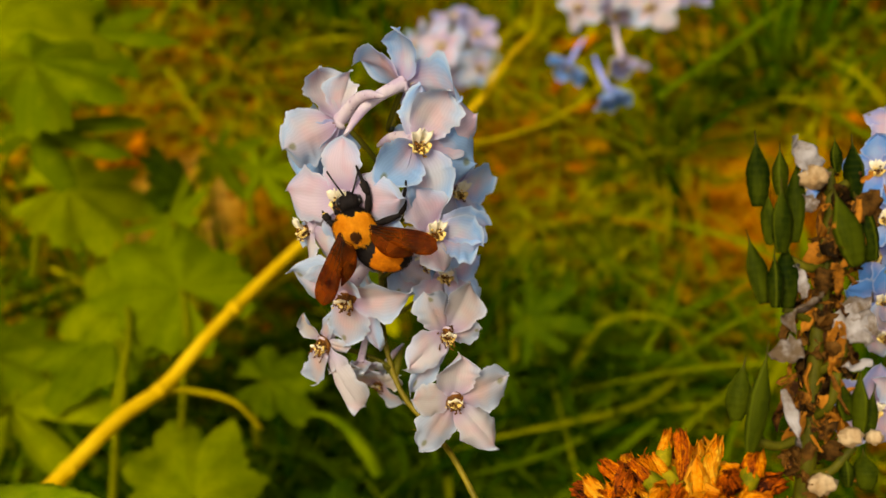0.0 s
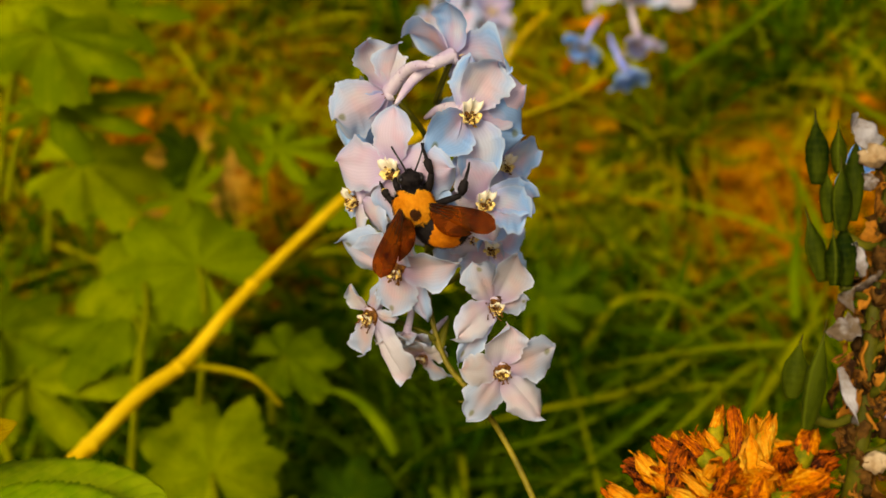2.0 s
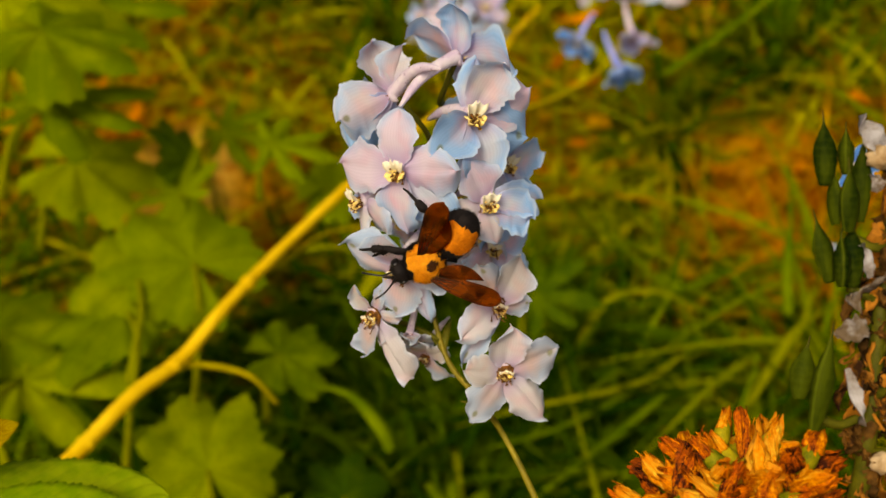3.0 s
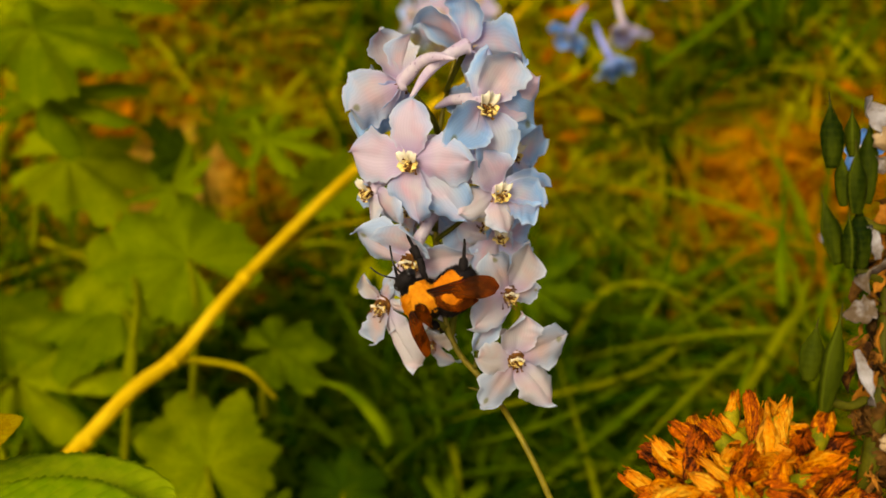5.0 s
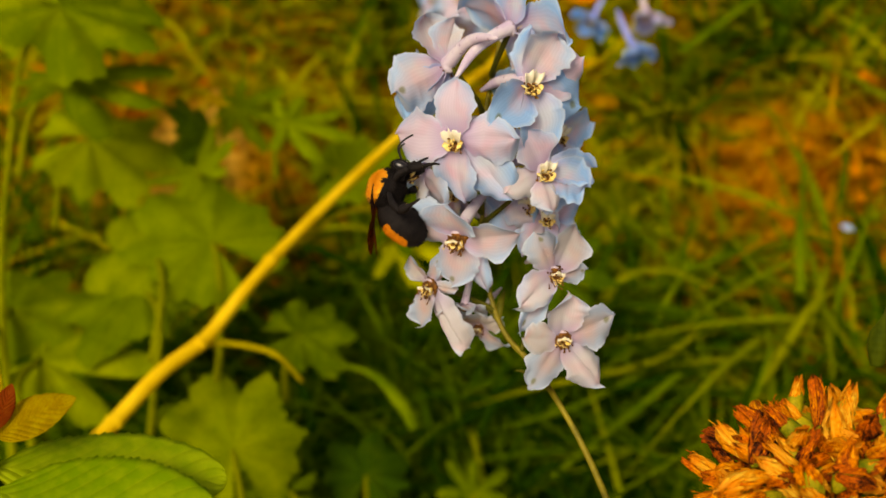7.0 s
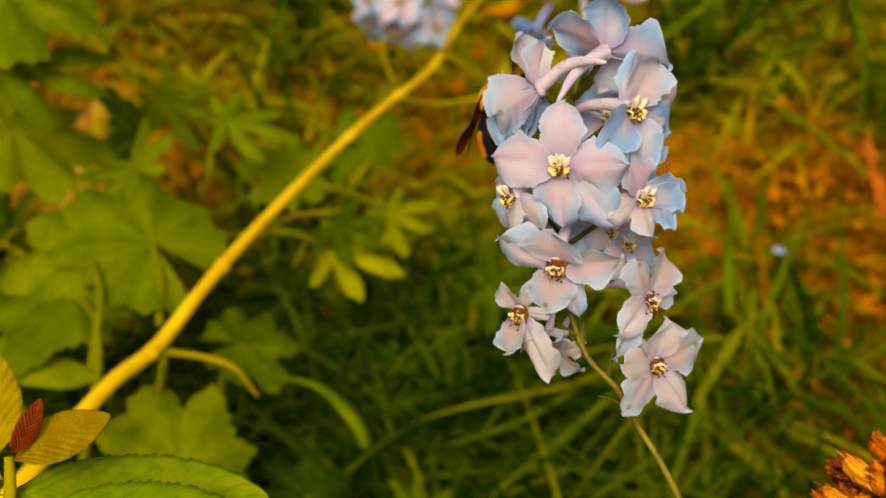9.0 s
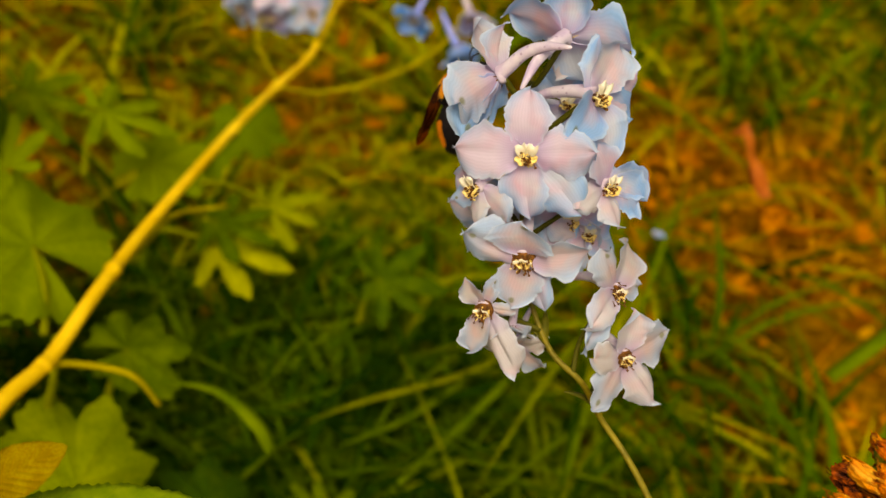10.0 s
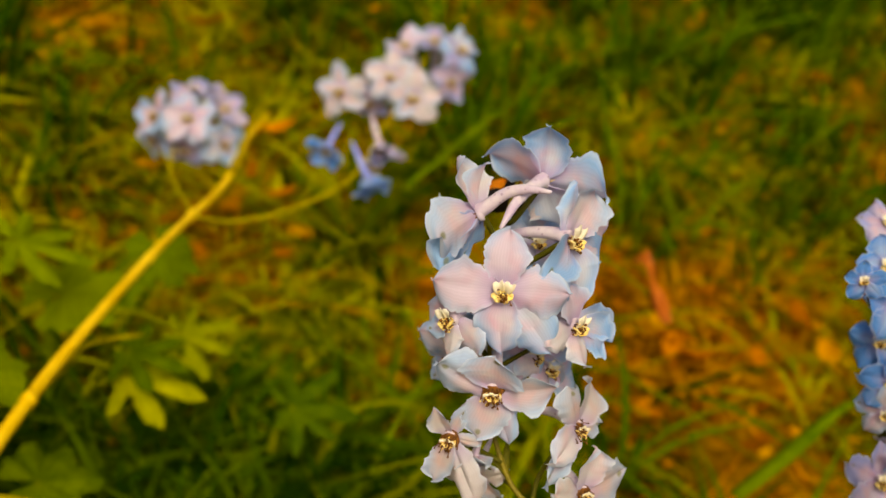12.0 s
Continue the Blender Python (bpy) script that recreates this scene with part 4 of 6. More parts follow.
def fallen_flower(at, face, up, size, pal, opened=6):
    larkspur_flower(fallen, tuple(Vector(at) - FO), face, up, size, pal, opened, eye=1.1, low_eye=True)


# the round bunch
fallen_flower((0.0171, 0.3817, 0.2165), (-0.43, -0.70, 0.57), (0.02, 0.53, 0.84), 0.0140, "V", 14)
fallen_flower((0.0044, 0.3946, 0.2107), (-0.86, -0.22, 0.47), (0.02, 0.53, 0.84), 0.0140, "K", 12)
fallen_flower((0.0229, 0.4009, 0.2207), (-0.14, 0.02, 0.99), (0.34, 0.94, 0.02), 0.0130, "L", 14)
fallen_flower((0.0342, 0.3883, 0.2177), (0.39, -0.48, 0.78), (0.02, 0.53, 0.84), 0.0130, "L", 12)
fallen_flower((0.0346, 0.3797, 0.2048), (0.34, -0.94, 0.08), (0.02, 0.53, 0.84), 0.0130, "B", 8)
fallen_flower((0.0163, 0.3848, 0.1987), (-0.29, -0.93, -0.24), (-0.19, 0.04, 0.98), 0.0124, "L", 6)
fallen_flower((0.0033, 0.3956, 0.1975), (-0.85, -0.36, -0.37), (0.02, 0.53, 0.84), 0.0124, "B", 8)
# the long bunch
fallen_flower((0.0871, 0.3666, 0.2407), (-0.68, -0.61, 0.40), (-0.07, 0.57, 0.82), 0.0142, "W", 4)
fallen_flower((0.1116, 0.3664, 0.2493), (-0.47, -0.68, 0.56), (0.11, 0.50, 0.86), 0.0136, "W", 8)
fallen_flower((0.1195, 0.3531, 0.2445), (-0.24, -0.84, 0.48), (0.02, 0.53, 0.84), 0.0142, "W", 4)
fallen_flower((0.1228, 0.3801, 0.2590), (-0.55, -0.13, 0.83), (0.13, 0.74, 0.67), 0.0136, "V", 8)
fallen_flower((0.1379, 0.3804, 0.2611), (-0.12, -0.07, 0.99), (0.32, 0.94, 0.11), 0.0134, "L", 10)
fallen_flower((0.1470, 0.3705, 0.2628), (0.30, -0.60, 0.74), (0.02, 0.53, 0.84), 0.0134, "B", 6)
fallen_flower((0.1411, 0.3620, 0.2509), (0.15, -0.96, 0.24), (0.02, 0.53, 0.84), 0.0130, "L", 4)
fallen_flower((0.1051, 0.3718, 0.2325), (-0.53, -0.83, -0.20), (0.02, 0.53, 0.84), 0.0110, "L", 2)
fallen_flower((0.1058, 0.3503, 0.2197), (0.11, -0.82, -0.56), (-0.62, -0.44, 0.65), 0.0124, "L", 40)
fallen_flower((0.0804, 0.3536, 0.2154), (-0.54, -0.67, -0.50), (-0.08, -0.31, 0.95), 0.0110, "C", 30)
fallen_flower((0.0981, 0.3400, 0.2078), (0.29, -0.77, -0.56), (-0.62, -0.44, 0.65), 0.0130, "C", 42)

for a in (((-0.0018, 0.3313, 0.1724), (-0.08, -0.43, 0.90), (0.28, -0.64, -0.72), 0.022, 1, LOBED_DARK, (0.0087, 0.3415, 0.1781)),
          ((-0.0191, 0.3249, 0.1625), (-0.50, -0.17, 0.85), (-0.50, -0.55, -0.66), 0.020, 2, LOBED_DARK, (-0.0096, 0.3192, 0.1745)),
          ((-0.0213, 0.2717, 0.1457), (-0.07, -0.25, 0.97), (0.89, -0.42, -0.18), 0.032, 6, LOBED_LIGHT, (-0.0560, 0.2683, 0.1576)),
          ((0.0035, 0.2901, 0.1534), (-0.04, -0.12, 0.99), (0.86, -0.50, -0.09), 0.028, 5, LOBED_LIGHT, (-0.0276, 0.2906, 0.1666))):
    add_leaf(fallen, *a)

# ---- leafy plant with hand-shaped leaves ----
leafy = thing("leafy_plant", (-0.1639, 0.1444, 0.1183), "leafy plant with olive hand-shaped leaves on thin stalks", "leafy plant")
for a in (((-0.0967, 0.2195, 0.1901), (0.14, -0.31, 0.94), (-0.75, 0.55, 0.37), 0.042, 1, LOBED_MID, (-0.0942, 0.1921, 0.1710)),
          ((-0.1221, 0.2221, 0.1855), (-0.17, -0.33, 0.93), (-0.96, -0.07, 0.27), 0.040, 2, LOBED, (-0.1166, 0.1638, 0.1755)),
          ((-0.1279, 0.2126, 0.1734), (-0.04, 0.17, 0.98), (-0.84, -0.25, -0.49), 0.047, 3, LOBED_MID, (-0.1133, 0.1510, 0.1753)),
          ((-0.1512, 0.2678, 0.2776), (0.15, 0.01, 0.99), (0.85, -0.39, -0.35), 0.046, 4, LOBED, (-0.1763, 0.2501, 0.2388)),
          ((-0.1506, 0.2514, 0.2565), (0.16, 0.12, 0.98), (0.92, -0.31, -0.24), 0.050, 5, LOBED, (-0.1718, 0.2257, 0.2236)),
          ((-0.1774, 0.3049, 0.2769), (0.14, -0.27, 0.95), (0.98, 0.02, 0.18), 0.050, 2, LOBED, (-0.1972, 0.2794, 0.2279)),
          ((-0.1469, 0.3301, 0.2600), (0.14, -0.27, 0.95), (0.99, -0.05, 0.12), 0.040, 6, LOBED, (-0.1660, 0.3107, 0.2189)),
          ((-0.1562, 0.2773, 0.2083), (0.15, -0.13, 0.98), (0.98, 0.02, 0.21), 0.045, 3, LOBED, (-0.1740, 0.2528, 0.1769)),
          ((-0.0984, 0.3278, 0.1911), (0.14, -0.27, 0.95), (0.98, -0.20, -0.08), 0.030, 5, LOBED, (-0.1145, 0.3061, 0.1633)),
          ((-0.1678, 0.1813, 0.1633), (0.05, -0.13, 0.99), (0.99, -0.05, 0.10), 0.048, 6, LOBED, (-0.1514, 0.1169, 0.1807)),
          ((-0.1825, 0.2031, 0.1732), (0.15, -0.13, 0.98), (0.88, 0.21, 0.43), 0.036, 1, LOBED, (-0.1630, 0.1293, 0.1805)),
          ((-0.0855, 0.1364, 0.1515), (0.13, -0.52, 0.85), (-0.20, 0.52, 0.85), 0.036, 2, LOBED, (-0.0790, 0.1071, 0.1344)),
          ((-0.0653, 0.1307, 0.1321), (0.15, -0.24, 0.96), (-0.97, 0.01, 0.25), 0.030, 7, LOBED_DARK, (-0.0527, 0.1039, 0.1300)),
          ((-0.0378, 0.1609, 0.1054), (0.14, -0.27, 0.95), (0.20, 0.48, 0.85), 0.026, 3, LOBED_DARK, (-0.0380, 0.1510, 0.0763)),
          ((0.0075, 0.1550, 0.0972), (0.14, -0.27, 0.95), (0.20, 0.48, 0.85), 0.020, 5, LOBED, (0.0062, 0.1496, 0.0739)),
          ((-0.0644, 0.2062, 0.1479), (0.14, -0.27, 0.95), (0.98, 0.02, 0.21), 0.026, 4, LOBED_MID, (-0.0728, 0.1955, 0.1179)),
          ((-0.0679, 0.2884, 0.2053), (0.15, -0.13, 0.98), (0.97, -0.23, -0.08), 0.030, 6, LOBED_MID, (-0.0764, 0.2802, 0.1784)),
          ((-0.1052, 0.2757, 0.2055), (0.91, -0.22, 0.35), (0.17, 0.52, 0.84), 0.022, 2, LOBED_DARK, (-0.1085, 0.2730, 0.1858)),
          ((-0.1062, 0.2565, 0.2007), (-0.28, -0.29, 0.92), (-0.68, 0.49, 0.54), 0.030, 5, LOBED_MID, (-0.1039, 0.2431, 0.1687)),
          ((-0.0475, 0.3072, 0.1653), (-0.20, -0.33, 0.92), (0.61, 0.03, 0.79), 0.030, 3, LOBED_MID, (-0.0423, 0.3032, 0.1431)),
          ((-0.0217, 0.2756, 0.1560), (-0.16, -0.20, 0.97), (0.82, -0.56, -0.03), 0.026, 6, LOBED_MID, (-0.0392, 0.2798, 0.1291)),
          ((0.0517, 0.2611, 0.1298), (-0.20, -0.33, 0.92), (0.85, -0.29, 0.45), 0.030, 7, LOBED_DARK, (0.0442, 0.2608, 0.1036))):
    add_leaf(leafy, *a)


def leafy_stems():
    o = leafy.location
    for pts in (((-0.0899, 0.1769, 0.1840), (-0.0921, 0.1703, 0.1673), (-0.0993, 0.1622, 0.1405), (-0.1108, 0.1492, 0.1076)), ((-0.1135, 0.1537, 0.1788), (-0.1181, 0.1488, 0.1562), (-0.1280, 0.1432, 0.1164)),
                ((-0.1763, 0.2501, 0.2388), (-0.1812, 0.2019, 0.1928), (-0.1732, 0.1451, 0.1521), (-0.1708, 0.1245, 0.1255)), ((-0.1514, 0.1169, 0.1807), (-0.1555, 0.1111, 0.1569), (-0.1584, 0.1047, 0.1323))):
        bm = bmesh.new()
        tube(bm, smooth_line([Vector(p) - o for p in pts], 6), [0.0014, 0.0017, 0.0021], 8)
        part("stem", bm, STALK, leafy)


leafy_stems()


# ---- toothed leaves in front ----
def toothed_leaf_mesh(kind, mat):
    key = ("toothed", kind, mat.name)
    if key in MESHES:
        return MESHES[key]
    rng = random.Random(800 + kind)
    bend = 0.03 if kind < 3 else rng.uniform(0.10, 0.25)

    def p(u, v):
        w = (0.27 if kind < 3 else 0.25) * math.sin(math.pi * u ** (0.95 if kind < 3 else 0.85)) ** (0.55 if kind < 3 else 0.75) + 0.004
        teeth = 1 + 0.035 * (2 * ((u * 26) % 1) - 1) * (abs(v) > 0.9)
        pleat = 0.0035 * math.sin(2 * math.pi * (u - 0.22 * abs(v)) * 11) * (0.25 + abs(v))
        wave = 0.012 * math.sin(5 * u + 2 * v + kind)
        return u + 0.08 * abs(v) * (1 - u), w * v * teeth, -bend * u * u + 0.10 * abs(w * v) - 0.35 * (w * v) ** 2 + pleat + wave
    bm = bmesh.new()
    sheet(bm, 78, 14, p, 0.006)
    uvl = bm.loops.layers.uv.verify()
    for f in bm.faces:
        for lp in f.loops:
            u, v = lp[uvl].uv
            lp[uvl].uv = ((u - 0.22 * abs(2 * v - 1)) * 11 * math.pi / 47.0, v)
    return keep_mesh(key, "leaf", bm, [mat])


bramble = thing("bramble_shoot", (-0.1070, -0.0024, 0.2905), "bramble shoot with green toothed leaves and red young leaves", "shrub")


def bramble_leaf(base, tip, normal, kind, mat, label=""):
    x = Vector(tip) - Vector(base)
    size = x.length
    x.normalize()
    z = Vector(normal)
    z = (z - x * z.dot(x)).normalized()
    y = z.cross(x)
    o = bramble.location
    m = Matrix(((x.x, y.x, z.x, base[0] - o.x), (x.y, y.y, z.y, base[1] - o.y), (x.z, y.z, z.z, base[2] - o.z), (0, 0, 0, 1))) @ Matrix.Scale(size, 4)
    placed("leaf", toothed_leaf_mesh(kind, mat), bramble, m, label)


bramble_leaf((-0.1086, 0.0030, 0.2915), (-0.0540, 0.0068, 0.2815), (0.06, 0.10, 0.99), 1, TOOTHED)
bramble_leaf((-0.1060, -0.0042, 0.2921), (-0.0520, -0.0120, 0.2865), (0.01, -0.05, 1.00), 2, TOOTHED)
bramble_leaf((-0.1061, 0.0060, 0.2982), (-0.0872, 0.0129, 0.3051), (-0.28, -0.38, 0.88), 3, TOOTHED_RED, "reddish young leaf")
bramble_leaf((-0.1089, 0.0077, 0.2966), (-0.1137, 0.0274, 0.3146), (0.27, -0.70, 0.66), 4, TOOTHED_RED, "reddish young leaf")
bramble_leaf((-0.1056, 0.0053, 0.3006), (-0.0985, 0.0111, 0.3092), (0.79, -0.42, 0.45), 5, BUD_RED, "folded red bud leaf")
bramble_leaf((-0.1069, 0.0026, 0.2969), (-0.1240, 0.0105, 0.3043), (0.03, -0.27, 0.96), 3, TOOTHED_RED, "reddish young leaf")


def bramble_stem():
    o = bramble.location
    bm = bmesh.new()
    tube(bm, smooth_line([Vector(p) - o for p in ((-0.1063, 0.0068, 0.2991), (-0.1060, 0.0010, 0.2934), (-0.1071, -0.0067, 0.2850), (-0.1150, -0.0192, 0.2348))], 6) + [Vector((0.0, 0.01, -o.z))], [0.0010, 0.0014, 0.0018, 0.0020], 8)
    part("stem", bm, OLIVE_STEM, bramble)


bramble_stem()

# ---- seed stalk with green pods and withered petals ----
seeds = thing("seed_stalk", (0.0940, -0.0307, 0.3216), "larkspur seed stalk with green pods, withered white petals and brown shreds", "seed stalk", "larkspur plants")
SO = seeds.location


def pod_mesh(kind):
    if ("pod", kind) in MESHES:
        return MESHES["pod", kind]
    rng = random.Random(900 + kind)
    bm = bmesh.new()
    n, seg = 28, 14
    lean = rng.uniform(-0.25, 0.25)
    rings = []
    for i in range(n + 1):
        u = i / n
        body = min(1.0, u / 0.86)
        r = 0.47 * math.sin(math.pi * (0.10 + 0.88 * body ** 1.05)) ** 0.62
        if u > 0.52:
            r = max(r * (1 - (u - 0.52) / 0.48) ** 0.9, 0.050 * (1.15 - u) / 0.3)
        r *= 1 + 0.025 * math.sin(u * 46 + kind)
        ring = []
        for k in range(seg):
            q = 2 * math.pi * k / seg
            rr = r * (1 + 0.22 * math.cos(q) ** 8 - 0.10 * math.cos(3 * q) ** 2)
            ring.append(bm.verts.new((rr * math.cos(q) + lean * u * u, 0.85 * rr * math.sin(q), 1.12 * u)))
        rings.append(ring)
    for a, b in zip(rings, rings[1:]):
        for k in range(seg):
            bm.faces.new((a[k], a[(k + 1) % seg], b[(k + 1) % seg], b[k]))
    bm.faces.new(rings[0][::-1]), bm.faces.new(rings[-1])
    return keep_mesh(("pod", kind), "pod", bm, [POD])


def pod(base, tip, wide, kind, turn=0.0):
    b, t = Vector(base), Vector(tip)
    q = (t - b).to_track_quat("Z", "Y").to_matrix().to_4x4()
    placed("pod", pod_mesh(kind % 5), seeds, Matrix.Translation(b - SO) @ q @ Matrix.Rotation(turn, 4, "Z") @ Matrix.Diagonal((wide, wide, (t - b).length, 1)))


def crumpled(kind, mat, name, slim=0.4, tough=0.55):
    """A small withered sheet, rolled and creased."""
    key = (name, kind, mat.name, slim)
    if key in MESHES:
        return MESHES[key]
    rng = random.Random(1000 + kind)
    a, b, c = rng.uniform(0, 6), rng.uniform(2, 5), rng.uniform(0.5, 1.6)

    def p(u, v):
        w = slim * (0.25 + 0.75 * math.sin(math.pi * min(1, u + 0.1)) ** 0.8) * (1 + 0.45 * noise.noise(Vector((u * 6, 3 * (v > 0), kind + 9))))
        roll = c * v
        return u, w * math.sin(roll) / max(c, 0.5), w * 0.8 * (1 - math.cos(roll)) + tough * 0.35 * math.sin(b * u * 2 + a + v) * u + slim * (0.16 * math.sin(13 * u + 7 * v + a) + 0.22 * noise.noise(Vector((u * 5, v * 3, kind))))
    bm = bmesh.new()
    sheet(bm, 12, 6, p, 0.02)
    return keep_mesh(key, name, bm, [mat])


def shred(plant, base, tip, kind, mat, name, slim=0.4, turn=0.0, label=""):
    b, t = Vector(base), Vector(tip)
    q = (t - b).to_track_quat("X", "Z").to_matrix().to_4x4()
    placed(name, crumpled(kind % 6, mat, name, slim), plant, Matrix.Translation(b - plant.location) @ q @ Matrix.Rotation(turn, 4, "X") @ Matrix.Scale((t - b).length, 4), label)


SEED_LINE = smooth_line([Vector(p) - SO for p in ((0.0917, -0.0405, 0.2691), (0.0933, -0.0317, 0.3101), (0.0944, -0.0280, 0.3236), (0.0963, -0.0199, 0.3380), (0.0978, -0.0131, 0.3490), (0.1001, -0.0056, 0.3592), (0.1015, 0.0007, 0.3678), (0.1017, 0.0045, 0.3730))], 6)


def seed_stem():
    bm = bmesh.new()
    tube(bm, [Vector((-0.01, 0.02, -SO.z))] + SEED_LINE, [0.0022, 0.0020, 0.0017, 0.0015, 0.0013, 0.0009], 10)
    part("stem", bm, GREEN_STEM, seeds)
    stalks = (((0.0973, -0.0174, 0.3414), (0.1003, -0.0184, 0.3449), (0.1032, -0.0159, 0.3482)), ((0.0960, -0.0224, 0.3346), (0.0985, -0.0238, 0.3393), (0.0999, -0.0211, 0.3446)), ((0.0981, -0.0128, 0.3494), (0.0945, -0.0134, 0.3522), (0.0912, -0.0125, 0.3538)),
              ((0.1000, -0.0062, 0.3584), (0.0961, -0.0081, 0.3594), (0.0928, -0.0072, 0.3609)), ((0.1003, -0.0049, 0.3601), (0.1027, -0.0070, 0.3588), (0.1055, -0.0061, 0.3599)), ((0.0950, -0.0273, 0.3245), (0.0983, -0.0298, 0.3276), (0.1029, -0.0270, 0.3312)),
              ((0.0959, -0.0230, 0.3321), (0.0893, -0.0263, 0.3314), (0.0833, -0.0261, 0.3339)), ((0.1011, -0.0018, 0.3643), (0.1013, 0.0005, 0.3692), (0.1047, 0.0021, 0.3711)))
    for pts in stalks:
        bm = bmesh.new()
        tube(bm, smooth_line([Vector(p) - SO for p in pts], 5), [0.0011, 0.0009, 0.0010], 7)
        part("side_stalk", bm, GREEN_STEM, seeds)


seed_stem()
PODS = (
    ((0.0872, -0.0022, 0.3700), (0.0882, 0.0053, 0.3802), 36), ((0.0922, 0.0016, 0.3697), (0.0926, 0.0069, 0.3769), 35), ((0.0939, -0.0045, 0.3628), (0.0949, 0.0048, 0.3755), 35), ((0.0906, -0.0089, 0.3639), (0.0918, -0.0016, 0.3738), 37),
    ((0.0889, -0.0064, 0.3640), (0.0891, -0.0002, 0.3725), 27), ((0.0873, -0.0128, 0.3553), (0.0856, -0.0055, 0.3656), 33), ((0.0889, -0.0148, 0.3558), (0.0893, -0.0090, 0.3638), 36), ((0.0916, -0.0133, 0.3544), (0.0911, -0.0061, 0.3642), 38),
    ((0.1034, 0.0049, 0.3718), (0.1035, 0.0087, 0.3770), 26), ((0.1061, 0.0012, 0.3681), (0.1066, 0.0077, 0.3770), 35), ((0.1048, -0.0094, 0.3604), (0.1020, -0.0014, 0.3717), 55), ((0.1083, -0.0066, 0.3590), (0.1058, 0.0013, 0.3699), 48),
    ((0.0811, -0.0242, 0.3367), (0.0825, -0.0178, 0.3454), 37), ((0.0828, -0.0298, 0.3339), (0.0875, -0.0190, 0.3485), 44), ((0.0851, -0.0269, 0.3309), (0.0854, -0.0241, 0.3347), 24), ((0.1021, -0.0242, 0.3351), (0.1014, -0.0195, 0.3416), 34),
    ((0.1038, -0.0266, 0.3334), (0.1048, -0.0194, 0.3433), 34), ((0.1059, -0.0257, 0.3311), (0.1072, -0.0200, 0.3388), 24), ((0.1014, -0.0315, 0.3251), (0.1013, -0.0280, 0.3299), 33), ((0.1050, -0.0311, 0.3237), (0.1054, -0.0269, 0.3294), 40))
for k, (b, t, wide) in enumerate(PODS):
    pod(b, t, wide * 0.000118, k, k * 1.3)
for k, (b, t, slim) in enumerate((
        ((0.0983, 0.0008, 0.3733), (0.0949, 0.0057, 0.3802), .32), ((0.0996, 0.0001, 0.3721), (0.0960, 0.0008, 0.3751), .5), ((0.0975, -0.0027, 0.3685), (0.0956, -0.0009, 0.3712), .5), ((0.1017, -0.0129, 0.3541), (0.1073, -0.0125, 0.3560), .5),
        ((0.1016, -0.0140, 0.3543), (0.1056, -0.0196, 0.3498), .5), ((0.1024, -0.0150, 0.3529), (0.1080, -0.0168, 0.3500), .5), ((0.0937, -0.0182, 0.3491), (0.0875, -0.0194, 0.3479), .4), ((0.0895, -0.0230, 0.3428), (0.0917, -0.0292, 0.3341), .12),
        ((0.0982, -0.0117, 0.3560), (0.0912, -0.0162, 0.3520), .3), ((0.0944, -0.0131, 0.3561), (0.0930, -0.0094, 0.3613), .25), ((0.1069, -0.0191, 0.3451), (0.1010, -0.0198, 0.3447), .22))):
    shred(seeds, b, t, k, WITHERED, "withered_petal", slim, k * 0.9)


def bud(at, r, label):
    bm = bmesh.new()
    blob(bm, Vector(at) - SO, (r * 1.2, r * 0.9, r * 1.0), 3, 0.5, 0, at[0] * 90)
    part("dry_bud", bm, BUD, seeds, label)


bud((0.1019, -0.0275, 0.3340), 0.0019, "cream dry bud")
bud((0.0963, -0.0320, 0.3265), 0.0021, "cream dry bud")
bud((0.1067, -0.0268, 0.3329), 0.0014, "cream dry bud")
bud((0.0976, 0.0002, 0.3741), 0.0022, "grey dry bud")


def seed_shreds():
    rng = random.Random(55)
    # crumpled husks packed round the stem
    for k in range(70):
        s = SEED_LINE[int(9 + (len(SEED_LINE) - 12) * rng.random())] + SO
        b = s + Vector((rng.gauss(0.0005, 0.0021), rng.uniform(-0.004, 0.003), rng.uniform(-0.003, 0.003)))
        t = b + Vector((rng.uniform(-0.004, 0.004), rng.uniform(-0.004, 0.002), rng.uniform(-0.007, 0.005)))
        shred(seeds, b, t, k, HUSK, "husk", rng.choice((.35, .5)), rng.uniform(0, 6))
    for k in range(120):
        s = SEED_LINE[int(8 + (len(SEED_LINE) - 11) * rng.random() ** 1.2)] + SO
        b = s + Vector((rng.gauss(0.001, 0.0030), rng.uniform(-0.006, 0.003), rng.uniform(-0.004, 0.004)))
        t = b + Vector((rng.uniform(-0.0035, 0.004), rng.uniform(-0.004, 0.002), rng.uniform(-0.013, 0.002)))
        shred(seeds, b, t, k, BROWN_SHRED, "brown_shred", rng.choice((.08, .13, .20)), rng.uniform(0, 6))


seed_shreds()

# ---- second larkspur beside the seed stalk ----
blue_spike = thing("blue_larkspur", (0.1309, 0.0153, 0.2920), "blue larkspur spike with crowded flowers beside the seed stalk", "flower spike", "larkspur plants")
BO = blue_spike.location
BLUE_STEM = smooth_line([Vector(p) - BO for p in ((0.1324, 0.0577, 0.3503), (0.1332, 0.0504, 0.3368), (0.1329, 0.0395, 0.3200), (0.1328, 0.0269, 0.3027), (0.1329, 0.0129, 0.2868), (0.1343, -0.0034, 0.2660))], 6)
BLUE_STEM.append(Vector((0.02, 0.01, -BO.z)))


def blue_parts():
    bm = bmesh.new()
    tube(bm, BLUE_STEM, [0.0010, 0.0016, 0.0019, 0.0022], 9)
    part("stem", bm, GREEN_STEM, blue_spike)


